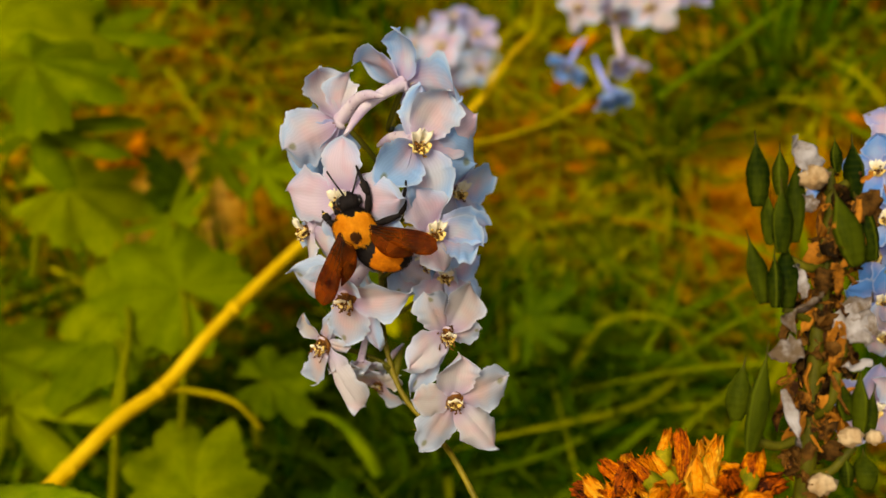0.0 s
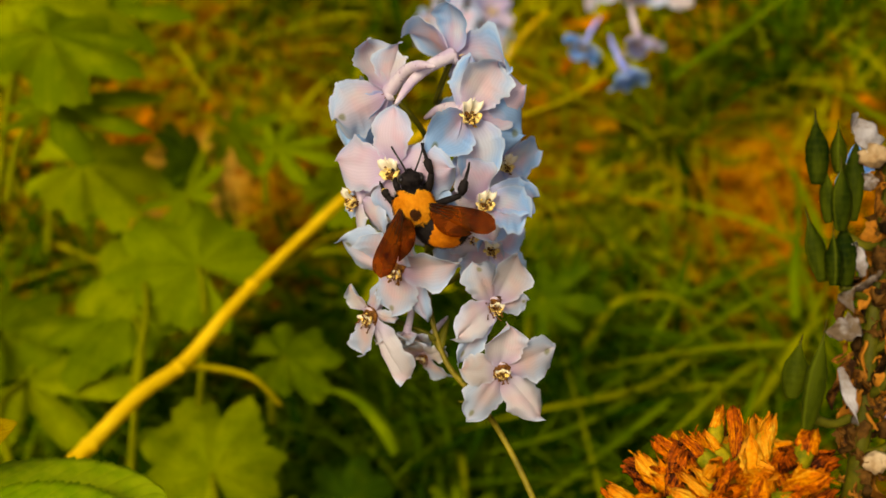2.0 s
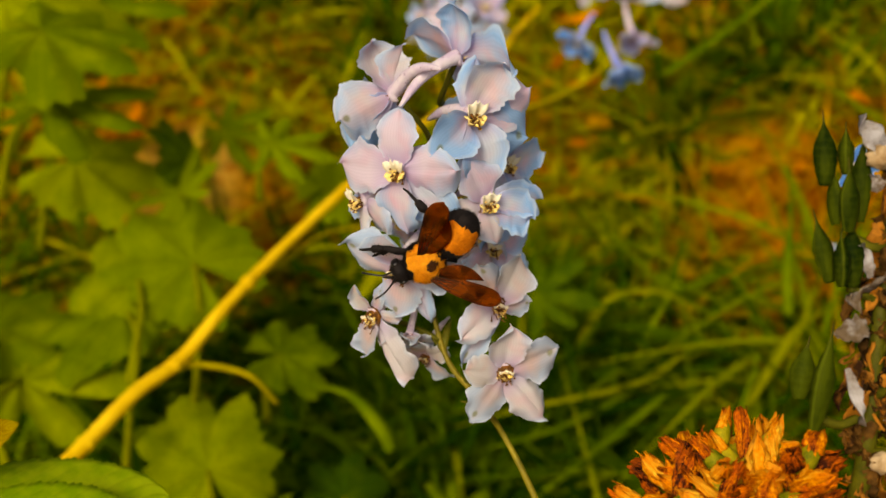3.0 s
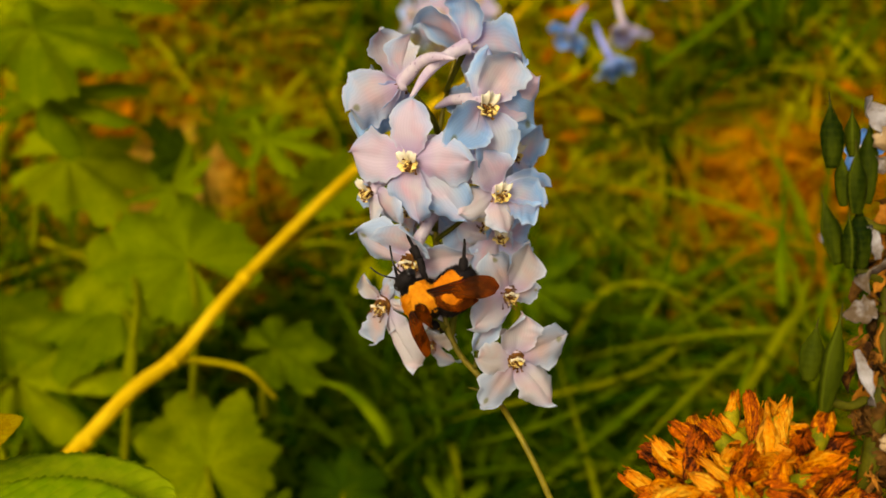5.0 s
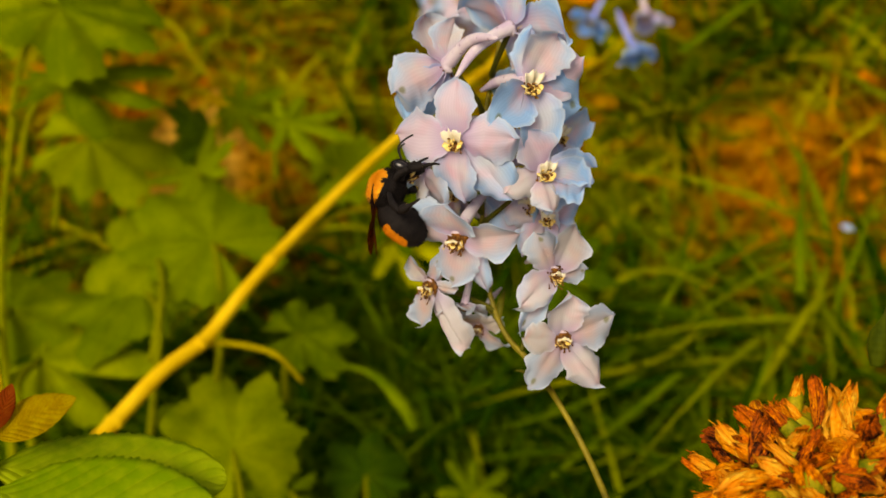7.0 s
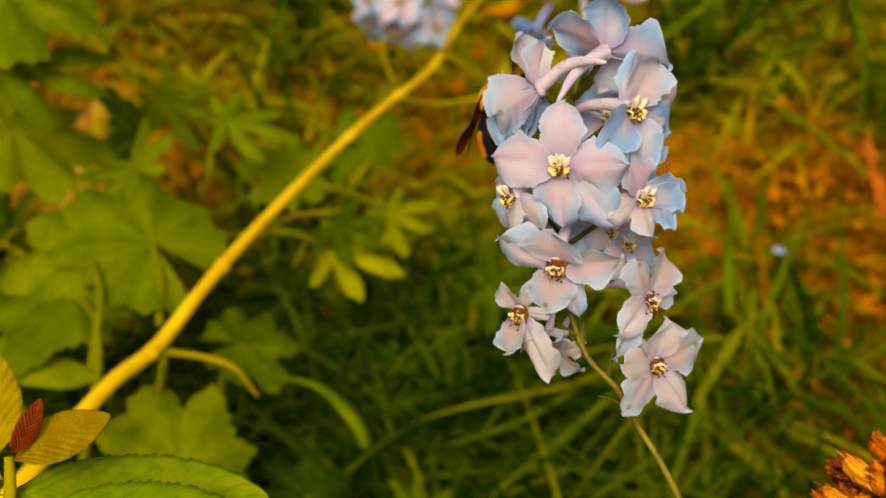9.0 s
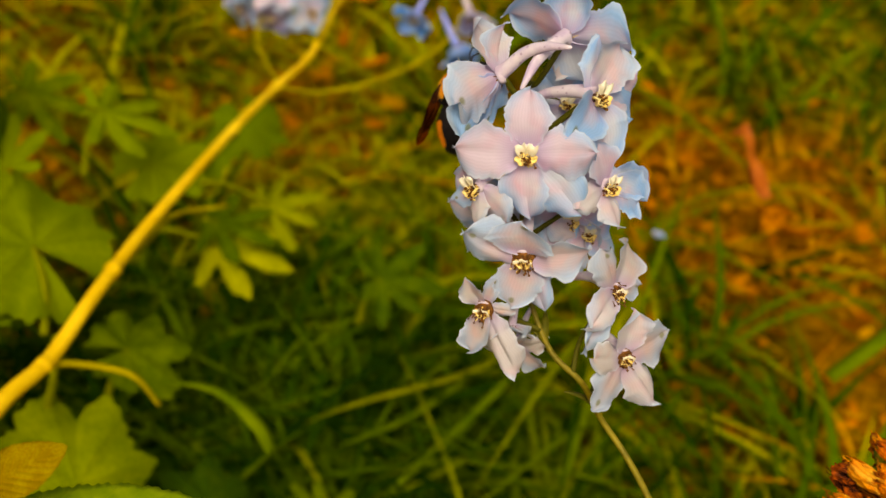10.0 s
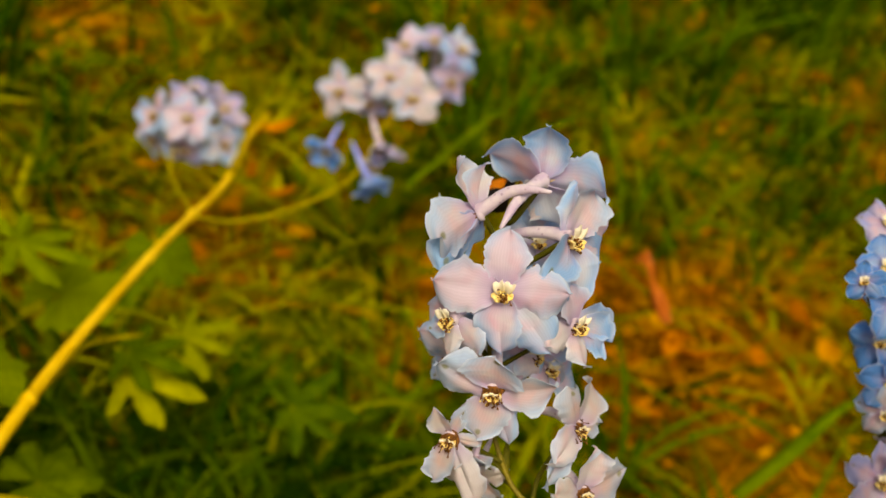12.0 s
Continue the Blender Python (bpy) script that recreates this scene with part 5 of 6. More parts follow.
blue_parts()
for at, f, u, size, pal in (
        ((0.1257, 0.0435, 0.3465), (-0.46, -0.63, 0.62), (0.06, 0.59, 0.81), .0088, "C"), ((0.1266, 0.0371, 0.3376), (-0.26, -0.77, 0.58), (0.06, 0.59, 0.81), .0088, "C"), ((0.1259, 0.0354, 0.3286), (-0.75, -0.56, 0.34), (0.06, 0.59, 0.81), .0084, "C"),
        ((0.1259, 0.0277, 0.3214), (-0.37, -0.84, 0.39), (0.06, 0.59, 0.81), .0084, "C"), ((0.1264, 0.0247, 0.3138), (-0.64, -0.77, 0.08), (0.06, 0.59, 0.81), .0080, "P"), ((0.1343, 0.0421, 0.3406), (0.44, -0.74, 0.51), (0.06, 0.59, 0.81), .0100, "C"),
        ((0.1341, 0.0322, 0.3303), (0.34, -0.77, 0.54), (0.06, 0.59, 0.81), .0100, "B"), ((0.1325, 0.0231, 0.3180), (0.23, -0.89, 0.39), (0.06, 0.59, 0.81), .0100, "L"), ((0.1330, 0.0560, 0.3513), (-0.24, -0.36, 0.90), (0.06, 0.59, 0.81), .0080, "L"),
        ((0.1051, 0.0291, 0.3521), (-0.72, -0.46, 0.52), (0.06, 0.59, 0.81), .0055, "C"), ((0.1224, 0.0146, 0.3001), (-0.16, -0.85, 0.51), (0.06, 0.59, 0.81), .0100, "L"), ((0.1304, 0.0155, 0.3043), (-0.08, -0.94, 0.32), (0.06, 0.59, 0.81), .0100, "P")):
    larkspur_flower(blue_spike, tuple(Vector(at) - BO), f, u, size, pal, 6, BLUE_STEM)

# ---- dried flower head ----
head_at = Vector((0.0698, -0.0335, 0.3161))
dry_head = thing("dried_flower_head", tuple(head_at), "dried flower head packed with shrivelled orange-brown florets", "dried flower head")


def floret_mesh(kind):
    """A withered floret: twisted dry petals bundled to a tube with a ragged mouth; kinds 8 and 9 keep a plump green base."""
    if ("floret", kind) in MESHES:
        return MESHES["floret", kind]
    rng = random.Random(1200 + kind)
    bm = bmesh.new()
    green = kind >= 8
    count = 4
    turn, squash, bend = rng.uniform(-1.0, 1.0), rng.uniform(0.6, 0.95), rng.uniform(-0.22, 0.22)
    fat = rng.uniform(0.64, 0.88) * (0.75 if kind % 4 == 3 else 1.0)
    for k in range(count):
        q0, length, flare, ph = 2 * math.pi * k / count + rng.uniform(-0.3, 0.3), rng.uniform(0.84, 1.04), rng.uniform(-0.9, 0.25), rng.uniform(0, 6)
        span = rng.uniform(0.85, 1.15)
        start = 0.55 if green else 0.0

        def outer(u, v, inner=0.0):
            t = start + (1 - start) * u
            q = q0 + span * v * (1 - 0.25 * t) + turn * t
            r = fat * (0.060 + 0.190 * math.sin(math.pi * (0.04 + 0.74 * t)) ** 0.9)
            r *= 1 + 0.15 * math.sin(7.5 * v + ph + 2 * t) + 0.30 * noise.noise(Vector((math.cos(q) * 2, math.sin(q) * 2 + ph, 3.2 * t + kind))) + 0.36 * noise.noise(Vector((math.cos(q) * 5, math.sin(q) * 5 + ph, 7.0 * t + kind)))
            r += flare * 0.16 * max(0.0, t - 0.68) ** 1.4 / 0.2 - inner
            z = t * length + (0.10 * noise.noise(Vector((2.2 * v, ph, kind))) + 0.12 * noise.noise(Vector((6 * v, ph, kind + 3)))) * t ** 5
            z += 0.03 * math.sin(9 * t + ph) * v
            return r * math.cos(q) + bend * t * t, squash * r * math.sin(q), z
        sheet(bm, 17, 10, outer, 0.0, 0, lambda u, v: outer(u, v, 0.022))
    if green:
        tube(bm, smooth_line([Vector((0, 0, 0)), Vector((0, 0, 0.2)), Vector((bend * 0.16, 0, 0.45)), Vector((bend * 0.4, 0, 0.72))], 4), [0.06, 0.15, 0.19, 0.17, 0.08], 12, 1)
    else:
        blob(bm, (0, 0, 0.02), (0.07, 0.06, 0.09), 1, 0.3, 1)
        # dry threads at the mouth
        for k in range(2):
            c = Vector((bend * 0.8, 0, 0.80)) + Vector((rng.uniform(-.08, .08), rng.uniform(-.08, .08), 0))
            e = c + Vector((rng.uniform(-.16, .16), rng.uniform(-.16, .16), rng.uniform(0.18, 0.34)))
            tube(bm, smooth_line([c, (c + e) / 2 + Vector((rng.uniform(-.05, .05), rng.uniform(-.05, .05), 0)), e], 3), [0.014, 0.010, 0.012], 4, 0)
    return keep_mesh(("floret", kind), "floret", bm, [FLORET, CALYX])


def build_dry_head():
    rng = random.Random(77)
    up = (Vector((0, 0, 1)) + 0.18 * Vector((0.03, -0.58, 0.81))).normalized()
    turn = up.to_track_quat("Z", "Y").to_matrix().to_4x4()
    bm = bmesh.new()
    blob(bm, (0, 0, -0.007), (0.0100, 0.0085, 0.0045), 3, 0.5)
    part("core", bm, BROWN_SHRED, dry_head, "dark brown core under the florets")
    bm = bmesh.new()
    tube(bm, smooth_line([Vector((0, 0, -0.008)), Vector((0.002, 0.004, -0.06)), Vector((0.006, 0.015, -0.15)), Vector((0.01, 0.02, -head_at.z))], 5), [0.0022, 0.0020, 0.0024], 9)
    part("stem", bm, GREEN_STEM, dry_head)
    n = 165
    for k in range(n):
        f = (k + 0.5) / n
        q = k * 2.39996 + rng.uniform(-0.25, 0.25)
        polar = math.acos(1 - 1.30 * f) + rng.uniform(-0.10, 0.10)
        flat = max(0.02, math.sin(polar)) ** 0.82
        d = Vector((flat * math.cos(q), flat * math.sin(q), math.cos(polar)))
        deep = rng.uniform(0.48, 1.12)
        at = Vector((d.x * 0.0160 * deep, d.y * 0.0132 * deep, d.z * 0.0092 * deep - 0.003))
        aim = (d + Vector((rng.uniform(-1.25, 1.25), rng.uniform(-1.25, 1.25), rng.uniform(-.4, .3)))).normalized()
        m = turn @ Matrix.Translation(at) @ aim.to_track_quat("Z", "Y").to_matrix().to_4x4() @ Matrix.Rotation(rng.uniform(0, 6.28), 4, "Z") @ Matrix.Scale(rng.uniform(0.0080, 0.0115), 4)
        placed("floret", floret_mesh(rng.choice((0, 1, 2, 3, 4, 5, 6, 7, 0, 1, 2, 3, 8, 9, 8, 9))), dry_head, m)


build_dry_head()


# ---- orange fallen leaf and blue petal on the soil ----
def small_leaf(name, base, tip, mat, label, category, slim):
    b, t = Vector(base), Vector(tip)
    ob = new(name, crumpled(3, mat, name, slim))
    q = (t - b).to_track_quat("X", "Z").to_matrix().to_4x4()
    ob.matrix_basis = Matrix.Translation(b) @ q @ Matrix.Scale((t - b).length, 4)
    tagged(ob, label, category)


ORANGE_LEAF = plain("dead_leaf_orange", (0.32, 0.06, 0.002), (0.52, 0.14, 0.004), 3.0, 0.6, 0.2, through_share=0.2)
small_leaf("dead_leaf", (0.2192, 0.2341, 0.1864), (0.2150, 0.2667, 0.2037), ORANGE_LEAF, "long orange dead leaf on the grass", "dead leaf", 0.17)
small_leaf("fallen_petal", (0.1910, 0.2709, 0.1408), (0.1972, 0.2682, 0.1392), PETALS["B"], "pale blue petal fallen on the soil", "petal", 0.35)

# ---- scrap of a flower that the bee knocks loose ----
scrap = new("flower_scrap", crumpled(4, CREAM, "flower_scrap", 0.42))
scrap.scale = (0.0056, 0.0056, 0.0056)
tagged(scrap, "small cream flower scrap knocked loose by the bee", "flower scrap")

# ---- bumblebee ----
bee = thing("bumblebee", (0, 0, 0), "furry bumblebee with orange thorax, dark rusty abdomen and smoky brown wings", "bee")


def fur(bm, n, seed, length, slot_of):
    """Short hairs standing on the faces that are there already."""
    rng = random.Random(seed)
    bm.faces.ensure_lookup_table()
    bm.normal_update()
    faces = list(bm.faces)
    area = np.cumsum([f.calc_area() for f in faces])
    for _ in range(n):
        f = faces[min(len(faces) - 1, int(np.searchsorted(area, rng.uniform(0, area[-1]))))]
        a, b, c = [v.co for v in f.verts[:3]]
        s, t = sorted((rng.random(), rng.random()))
        p = a * s + b * (t - s) + c * (1 - t)
        d = (f.normal + Vector((rng.uniform(-.5, .5), rng.uniform(-1.3, -.1), rng.uniform(-.4, .4)))).normalized()
        side = d.orthogonal().normalized() * length * 0.06
        l = length * rng.uniform(0.6, 1.2)
        g = bm.faces.new([bm.verts.new(p - side), bm.verts.new(p + side), bm.verts.new(p + d * l)])
        g.material_index = slot_of(p)


def build_bee():
    parts = {}
    # thorax: orange above with a bald dark spot, black below
    def thorax_slot(p):
        if math.hypot(p.x, p.y + 0.0012) < 0.0013 + 0.0012 * noise.noise(p * 500) and p.z > 0.0025:
            return 2
        edge = 0.0012 * noise.noise(p * 900)
        return 0 if p.z > 0.0008 + edge and -0.0036 < p.y + edge < 0.0034 else 1
    bm = bmesh.new()
    blob(bm, (0, 0, 0), (0.0044, 0.0045, 0.0040), 4, 0.06)
    for f in bm.faces:
        f.material_index = thorax_slot(f.calc_center_median())
    fur(bm, 11000, 5, 0.0007, thorax_slot)
    part("thorax", bm, [FUR_ORANGE, FUR_BLACK, BALD], bee, "thorax with orange fur and a dark bald spot")
    # abdomen, its hinge at its own origin, pointing along -y
    def abdomen_slot(p):
        y = -p.y
        if y < 0.0034 or y > 0.0098 + 0.0006 * noise.noise(p * 700) or p.z < 0.0016 + 0.0008 * noise.noise(p * 600):
            return 1
        return 0
    bm = bmesh.new()
    blob(bm, (0, -0.0058, -0.0002), (0.0045, 0.0062, 0.0040), 4, 0.03)
    for v in bm.verts:
        seg = math.sin(-v.co.y * 2 * math.pi / 0.0021)
        v.co.x *= 1 + 0.02 * seg
        v.co.z *= 1 + 0.02 * seg
    for f in bm.faces:
        f.material_index = abdomen_slot(f.calc_center_median())
    fur(bm, 5000, 6, 0.0006, abdomen_slot)
    parts["abdomen"] = part("abdomen", bm, [FUR_RUST, FUR_BLACK], bee, "black abdomen with a rusty orange back")
    # head
    bm = bmesh.new()
    blob(bm, (0, 0.0056, -0.0010), (0.0026, 0.0018, 0.0024), 3, 0.05)
    blob(bm, (0, 0.0066, -0.0030), (0.0011, 0.0010, 0.0016), 2)
    fur(bm, 500, 7, 0.0007, lambda p: 0)
    head = part("head", bm, [FUR_BLACK], bee, "black furry head")
    for s in (-1, 1):
        bm = bmesh.new()
        blob(bm, (s * 0.0022, 0.0058, -0.0010), (0.0007, 0.0011, 0.0018), 2)
        part("eye", bm, CHITIN, head, "glossy black eye")
        bm = bmesh.new()
        tube(bm, smooth_line([Vector((s * 0.0008, 0.0071, -0.0004)), Vector((s * 0.0016, 0.0092, 0.0012)), Vector((s * 0.0026, 0.0112, 0.0006)), Vector((s * 0.0034, 0.0130, -0.0008))], 5), [0.00022, 0.00020, 0.00022], 6)
        part("antenna", bm, CHITIN, head)
    # wings: length along +x from the hinge
    for s, name in ((-1, "left"), (1, "right")):
        def outline(u, v):
            w = 0.0031 * (0.20 + 0.95 * u ** 0.8) * (1 - u ** 6) ** 0.6 + 0.0001
            return 0.0158 * u, s * (w * v * (1.0 if v * 1 > 0 else 0.75) + 0.0010 * u), 0.0005 * math.sin(6 * u) * v + 0.0004 * math.sin(3 * u)
        bm = bmesh.new()
        sheet(bm, 16, 6, outline, 0.00006, 0)
        w2 = lambda u, v: (0.0006 + 0.0105 * u, s * (-0.0010 - 0.0016 * math.sin(math.pi * u * 0.8) + 0.0017 * v * math.sin(math.pi * min(1, u * 0.9 + 0.08))), -0.0003 + 0.0003 * math.sin(5 * u))
        sheet(bm, 10, 4, w2, 0.00006, 0)
        for k, (a, b) in enumerate(((0.9, 0.85), (0.4, 0.6), (-0.1, 0.2), (-0.6, -0.4))):
            pts = [Vector(outline(u, a + (b - a) * u)) for u in np.linspace(0.02, 0.93, 9)]
            tube(bm, pts, [0.00016, 0.00005, 0.00003], 5, 1)
        parts[name + "_wing"] = part("wing", bm, [WING, FUR_BLACK], bee, "smoky brown wing with dark veins")
    # legs: hip, knee, foot
    legs = (((0.0028, 0.0030, -0.0026), (0.0050, 0.0058, -0.0030), (0.0040, 0.0090, -0.0052)),
            ((0.0032, 0.0002, -0.0030), (0.0080, 0.0016, -0.0030), (0.0108, 0.0040, -0.0056)),
            ((0.0028, -0.0026, -0.0030), (0.0074, -0.0044, -0.0036), (0.0100, -0.0078, -0.0064)))
    raised = (((0.0032, 0.0018, -0.0010), (0.0042, 0.0068, 0.0014), (0.0030, 0.0122, 0.0008)),
              ((0.0036, -0.0004, -0.0010), (0.0100, 0.0014, 0.0016), (0.0122, 0.0070, 0.0012)))
    for s in (-1, 1):
        for k, (hip, knee, foot) in enumerate(legs):
            if s == 1 and k:
                hip, knee, foot = raised[k - 1]
            elif s == -1:
                knee, foot = (knee[0] * 0.62, knee[1], knee[2] - 0.0012), (foot[0] * 0.55, foot[1], foot[2] - 0.001)
            a, b, c = (Vector((s * p[0], p[1], p[2])) for p in (hip, knee, foot))
            at = a.copy()
            a, b, c = a - at, b - at, c - at
            bm = bmesh.new()
            tube(bm, smooth_line([a, (a + b) / 2 + Vector((0, 0, 0.0006)), b], 4), [0.0005, 0.0008, 0.0006], 8)
            d = (c - b)
            tube(bm, [b, b + d * 0.2, b + d * 0.5, b + d * 0.58, c, c + d * 0.15 + Vector((0, 0.0003, -0.0004))], [0.0005, 0.0008 + 0.0003 * (k == 2), 0.0009, 0.0004, 0.0003, 0.0002], 8)
            fur(bm, 160, 40 + k, 0.0006, lambda p: 0)
            leg = part("leg", bm, [FUR_BLACK], bee, "black hairy leg")
            leg.location = at
            if s == 1 and k:
                parts["middle_leg" if k == 1 else "hind_leg"] = leg
            if k:
                bm = bmesh.new()
                blob(bm, b + d * 0.45, (0.0007, 0.0008, 0.0007), 2, 0.3)
                part("pollen", bm, POLLEN, leg, "yellow pollen clump")
    return parts


BEE = build_bee()


# ---- movement ----
def motions():
    walk(spike, [
        (0, pose(0.0139, -0.0054, 0.3237, 1.19, 1.63, 0.45)),
        (0.5, pose(0.0137, -0.0049, 0.3252, -0.04, 0.70, -0.03)),
        (1, pose(0.0139, -0.0046, 0.3256, -0.60, 1.37, 0.22)),
        (1.5, pose(0.0137, -0.0036, 0.3247, -0.69, 1.55, -0.28)),
        (2, pose(0.0140, -0.0034, 0.3241, -0.15, 1.12, -0.04)),
        (2.5, pose(0.0119, -0.0028, 0.3224, 0.13, 0.36, -0.60)),
        (3, pose(0.0137, -0.0025, 0.3230, 0.17, 1.38, -0.01)),
        (5, pose(0.0153, -0.0010, 0.3211, 2.07, 3.22, 2.10)),
        (5.5, pose(0.0133, -0.0017, 0.3216, 2.78, 1.01, 1.00)),
        (6, pose(0.0112, -0.0027, 0.3225, 1.59, -1.84, -0.11)),
        (6.5, pose(0.0120, -0.0007, 0.3222, -0.17, -1.21, -2.01)),
        (7, pose(0.0124, -0.0001, 0.3221, -0.42, 0.53, 0.09)),
        (9, pose(0.0184, 0.0080, 0.3123, -0.28, -0.50, 2.15)),
        (9.5, pose(0.0173, 0.0074, 0.3134, -1.00, -1.78, 1.56)),
        (10, pose(0.0162, 0.0077, 0.3150, -1.02, -1.60, 0.42)),
        (10.5, pose(0.0192, 0.0012, 0.3151, -0.87, -2.10, 0.20)),
        (11, pose(0.0183, 0.0013, 0.3174, -0.85, -2.51, -0.65)),
        (11.5, pose(0.0160, 0.0024, 0.3179, -0.34, -2.01, -1.94)),
        (12, pose(0.0198, 0.0020, 0.3149, 1.19, 0.76, -2.23)),
    ])
    x, y, z = dry_head.location
    walk(dry_head, [
        (0, pose(x, y, z)),
        (7.2, pose(x, y, z)),
        (9, pose(x + 0.0021, y - 0.0005, z - 0.0002)),
        (9.5, pose(x + 0.0029, y - 0.0016, z - 0.0009)),
        (10, pose(x + 0.0048, y - 0.0028, z - 0.0011)),
        (10.5, pose(x + 0.0090, y - 0.0058, z - 0.0028)),
        (11, pose(x + 0.0084, y - 0.0061, z - 0.0027)),
        (12, pose(x + 0.0080, y - 0.0060, z - 0.0027)),
    ])
    walk(scrap, [
        (0, pose(0.0040, 0.0231, 0.3326, 10, 40, 20)),
        (0.5, pose(0.0038, 0.0240, 0.3334, 10, 40, 20)),
        (1, pose(0.0041, 0.0243, 0.3336, 10, 40, 20)),
        (1.5, pose(0.0041, 0.0254, 0.3327, 10, 40, 20)),
        (2, pose(0.0042, 0.0255, 0.3322, 10, 40, 20)),
        (2.5, pose(0.0022, 0.0261, 0.3305, 10, 40, 20)),
        (3, pose(0.0041, 0.0262, 0.3313, 10, 40, 20)),
        (5, pose(0.0054, 0.0269, 0.3304, 10, 40, 20)),
        (5.42, pose(0.0036, 0.0263, 0.3308, 10, 40, 20)),
        (5.5, pose(0.0046, 0.0024, 0.3119, 10, 60, 20)),
        (5.55, pose(0.0046, 0.0024, 0.2669, 10, 90, 20)),
        (5.6, pose(0.0046, 0.0024, 0.1969, 10, 120, 20)),
        (5.65, pose(0.0046, 0.0024, 0.1019, 10, 150, 20)),
        (5.7, pose(0.0046, 0.0024, 0.0270, 10, 170, 20)),
        (12, pose(0.0046, 0.0024, 0.0270, 10, 170, 20)),
    ])
    walk(bee, [
        (0, pose(0.0083, 0.0212, 0.3542, 68.7, -1.9, 11.3)),
        (0.2, pose(0.0083, 0.0224, 0.3558, 68.9, -0.1, 10.5)),
        (0.6, pose(0.0087, 0.0223, 0.3558, 68.7, -0.2, 10.3)),
        (1, pose(0.0096, 0.0215, 0.3557, 68.7, 0.4, 9.7)),
        (1.5, pose(0.0084, 0.0214, 0.3544, 68.4, 2.1, 9.3)),
        (1.8, pose(0.0104, 0.0214, 0.3533, 68.3, 2.1, 9.3)),
        (2.2, pose(0.0092, 0.0218, 0.3532, 64.9, 0.6, 9.7)),
        (2.4, pose(0.0027, 0.0187, 0.3502, 59.4, -27.6, 15.5)),
        (2.5, pose(0.0030, 0.0167, 0.3474, 59.0, -49.7, 18.2)),
        (2.6, pose(0.0082, 0.0160, 0.3462, 42.4, -68.6, 46.8)),
        (2.7, pose(0.0131, 0.0165, 0.3465, -30.6, -70.9, 134.7)),
        (2.9, pose(0.0117, 0.0148, 0.3425, -43.3, -67.7, 144.5)),
        (3, pose(0.0107, 0.0155, 0.3432, -45.4, -66.2, 147.6)),
        (3.2, pose(0.0120, 0.0147, 0.3422, -45.4, -66.2, 147.5)),
        (3.7, pose(0.0101, 0.0140, 0.3395, 39.2, -66.0, 42.8)),
        (4.3, pose(0.0075, 0.0127, 0.3378, 56.5, -33.8, 15.4)),
        (4.8, pose(0.0057, 0.0118, 0.3365, 58.0, -26.0, 9.0)),
        (5, pose(0.0083, 0.0100, 0.3341, 53.3, -47.0, 10.0)),
        (5.2, pose(0.0081, 0.0091, 0.3331, 52.0, -51.1, 11.4)),
        (5.3, pose(0.0059, 0.0112, 0.3409, 61.8, -8.2, 8.3)),
        (5.4, pose(0.0020, 0.0162, 0.3476, 62.2, -7.2, 3.9)),
        (5.5, pose(-0.0003, 0.0189, 0.3512, 62.4, -4.9, -0.2)),
        (5.6, pose(0.0018, 0.0196, 0.3523, 62.4, -3.7, -4.3)),
        (5.7, pose(-0.0007, 0.0230, 0.3584, 63.5, -10.4, -6.6)),
        (5.8, pose(-0.0071, 0.0221, 0.3575, 65.0, -13.3, -16.9)),
        (5.9, pose(-0.0131, 0.0188, 0.3519, 60.0, -25.0, -50.0)),
        (6, pose(-0.0140, 0.0180, 0.3495, 58.0, -33.0, -78.0)),
        (6.2, pose(-0.0143, 0.0249, 0.3517, 58.0, -36.0, -86.0)),
        (6.4, pose(-0.0119, 0.0271, 0.3496, 58.5, -37.5, -90.0)),
        (6.5, pose(-0.0115, 0.0279, 0.3490, 59.8, -38.6, -91.3)),
        (6.7, pose(-0.0103, 0.0287, 0.3475, 63.8, -38.5, -91.4)),
        (7, pose(-0.0117, 0.0297, 0.3459, 65.0, -39.2, -93.3)),
        (7.2, pose(-0.0101, 0.0296, 0.3449, 65.1, -39.2, -93.1)),
        (7.6, pose(-0.0084, 0.0446, 0.3434, 65.8, -33.8, -78.1)),
        (8.2, pose(-0.0028, 0.0652, 0.3406, 77.5, -44.1, -100.6)),
        (8.8, pose(-0.0019, 0.0774, 0.3410, 72.9, -47.9, -112.9)),
        (9, pose(0.0012, 0.0779, 0.3394, 74.1, -47.5, -116.9)),
        (9.5, pose(0.0032, 0.0834, 0.3359, 78.4, -46.9, -124.0)),
        (10, pose(0.0060, 0.0868, 0.3356, 82.5, -45.3, -128.9)),
        (10.5, pose(0.0076, 0.0773, 0.3367, 84.6, -41.5, -129.5)),
        (11, pose(0.0053, 0.0768, 0.3403, 91.3, -39.7, -136.7)),
        (11.2, pose(0.0041, 0.0754, 0.3387, 82.3, -36.6, -104.5)),
        (11.4, pose(0.0053, 0.0784, 0.3428, 78.7, -38.6, -108.8)),
        (11.5, pose(0.0088, 0.0836, 0.3494, 72.0, -40.5, -124.0)),
        (11.6, pose(0.0186, 0.0838, 0.3558, 51.4, -39.4, -97.7)),
        (11.8, pose(0.0253, 0.0845, 0.3544, 30.4, -41.9, -95.4)),
        (12, pose(0.0401, 0.0798, 0.3493, 21.2, -42.1, -96.1)),
    ])
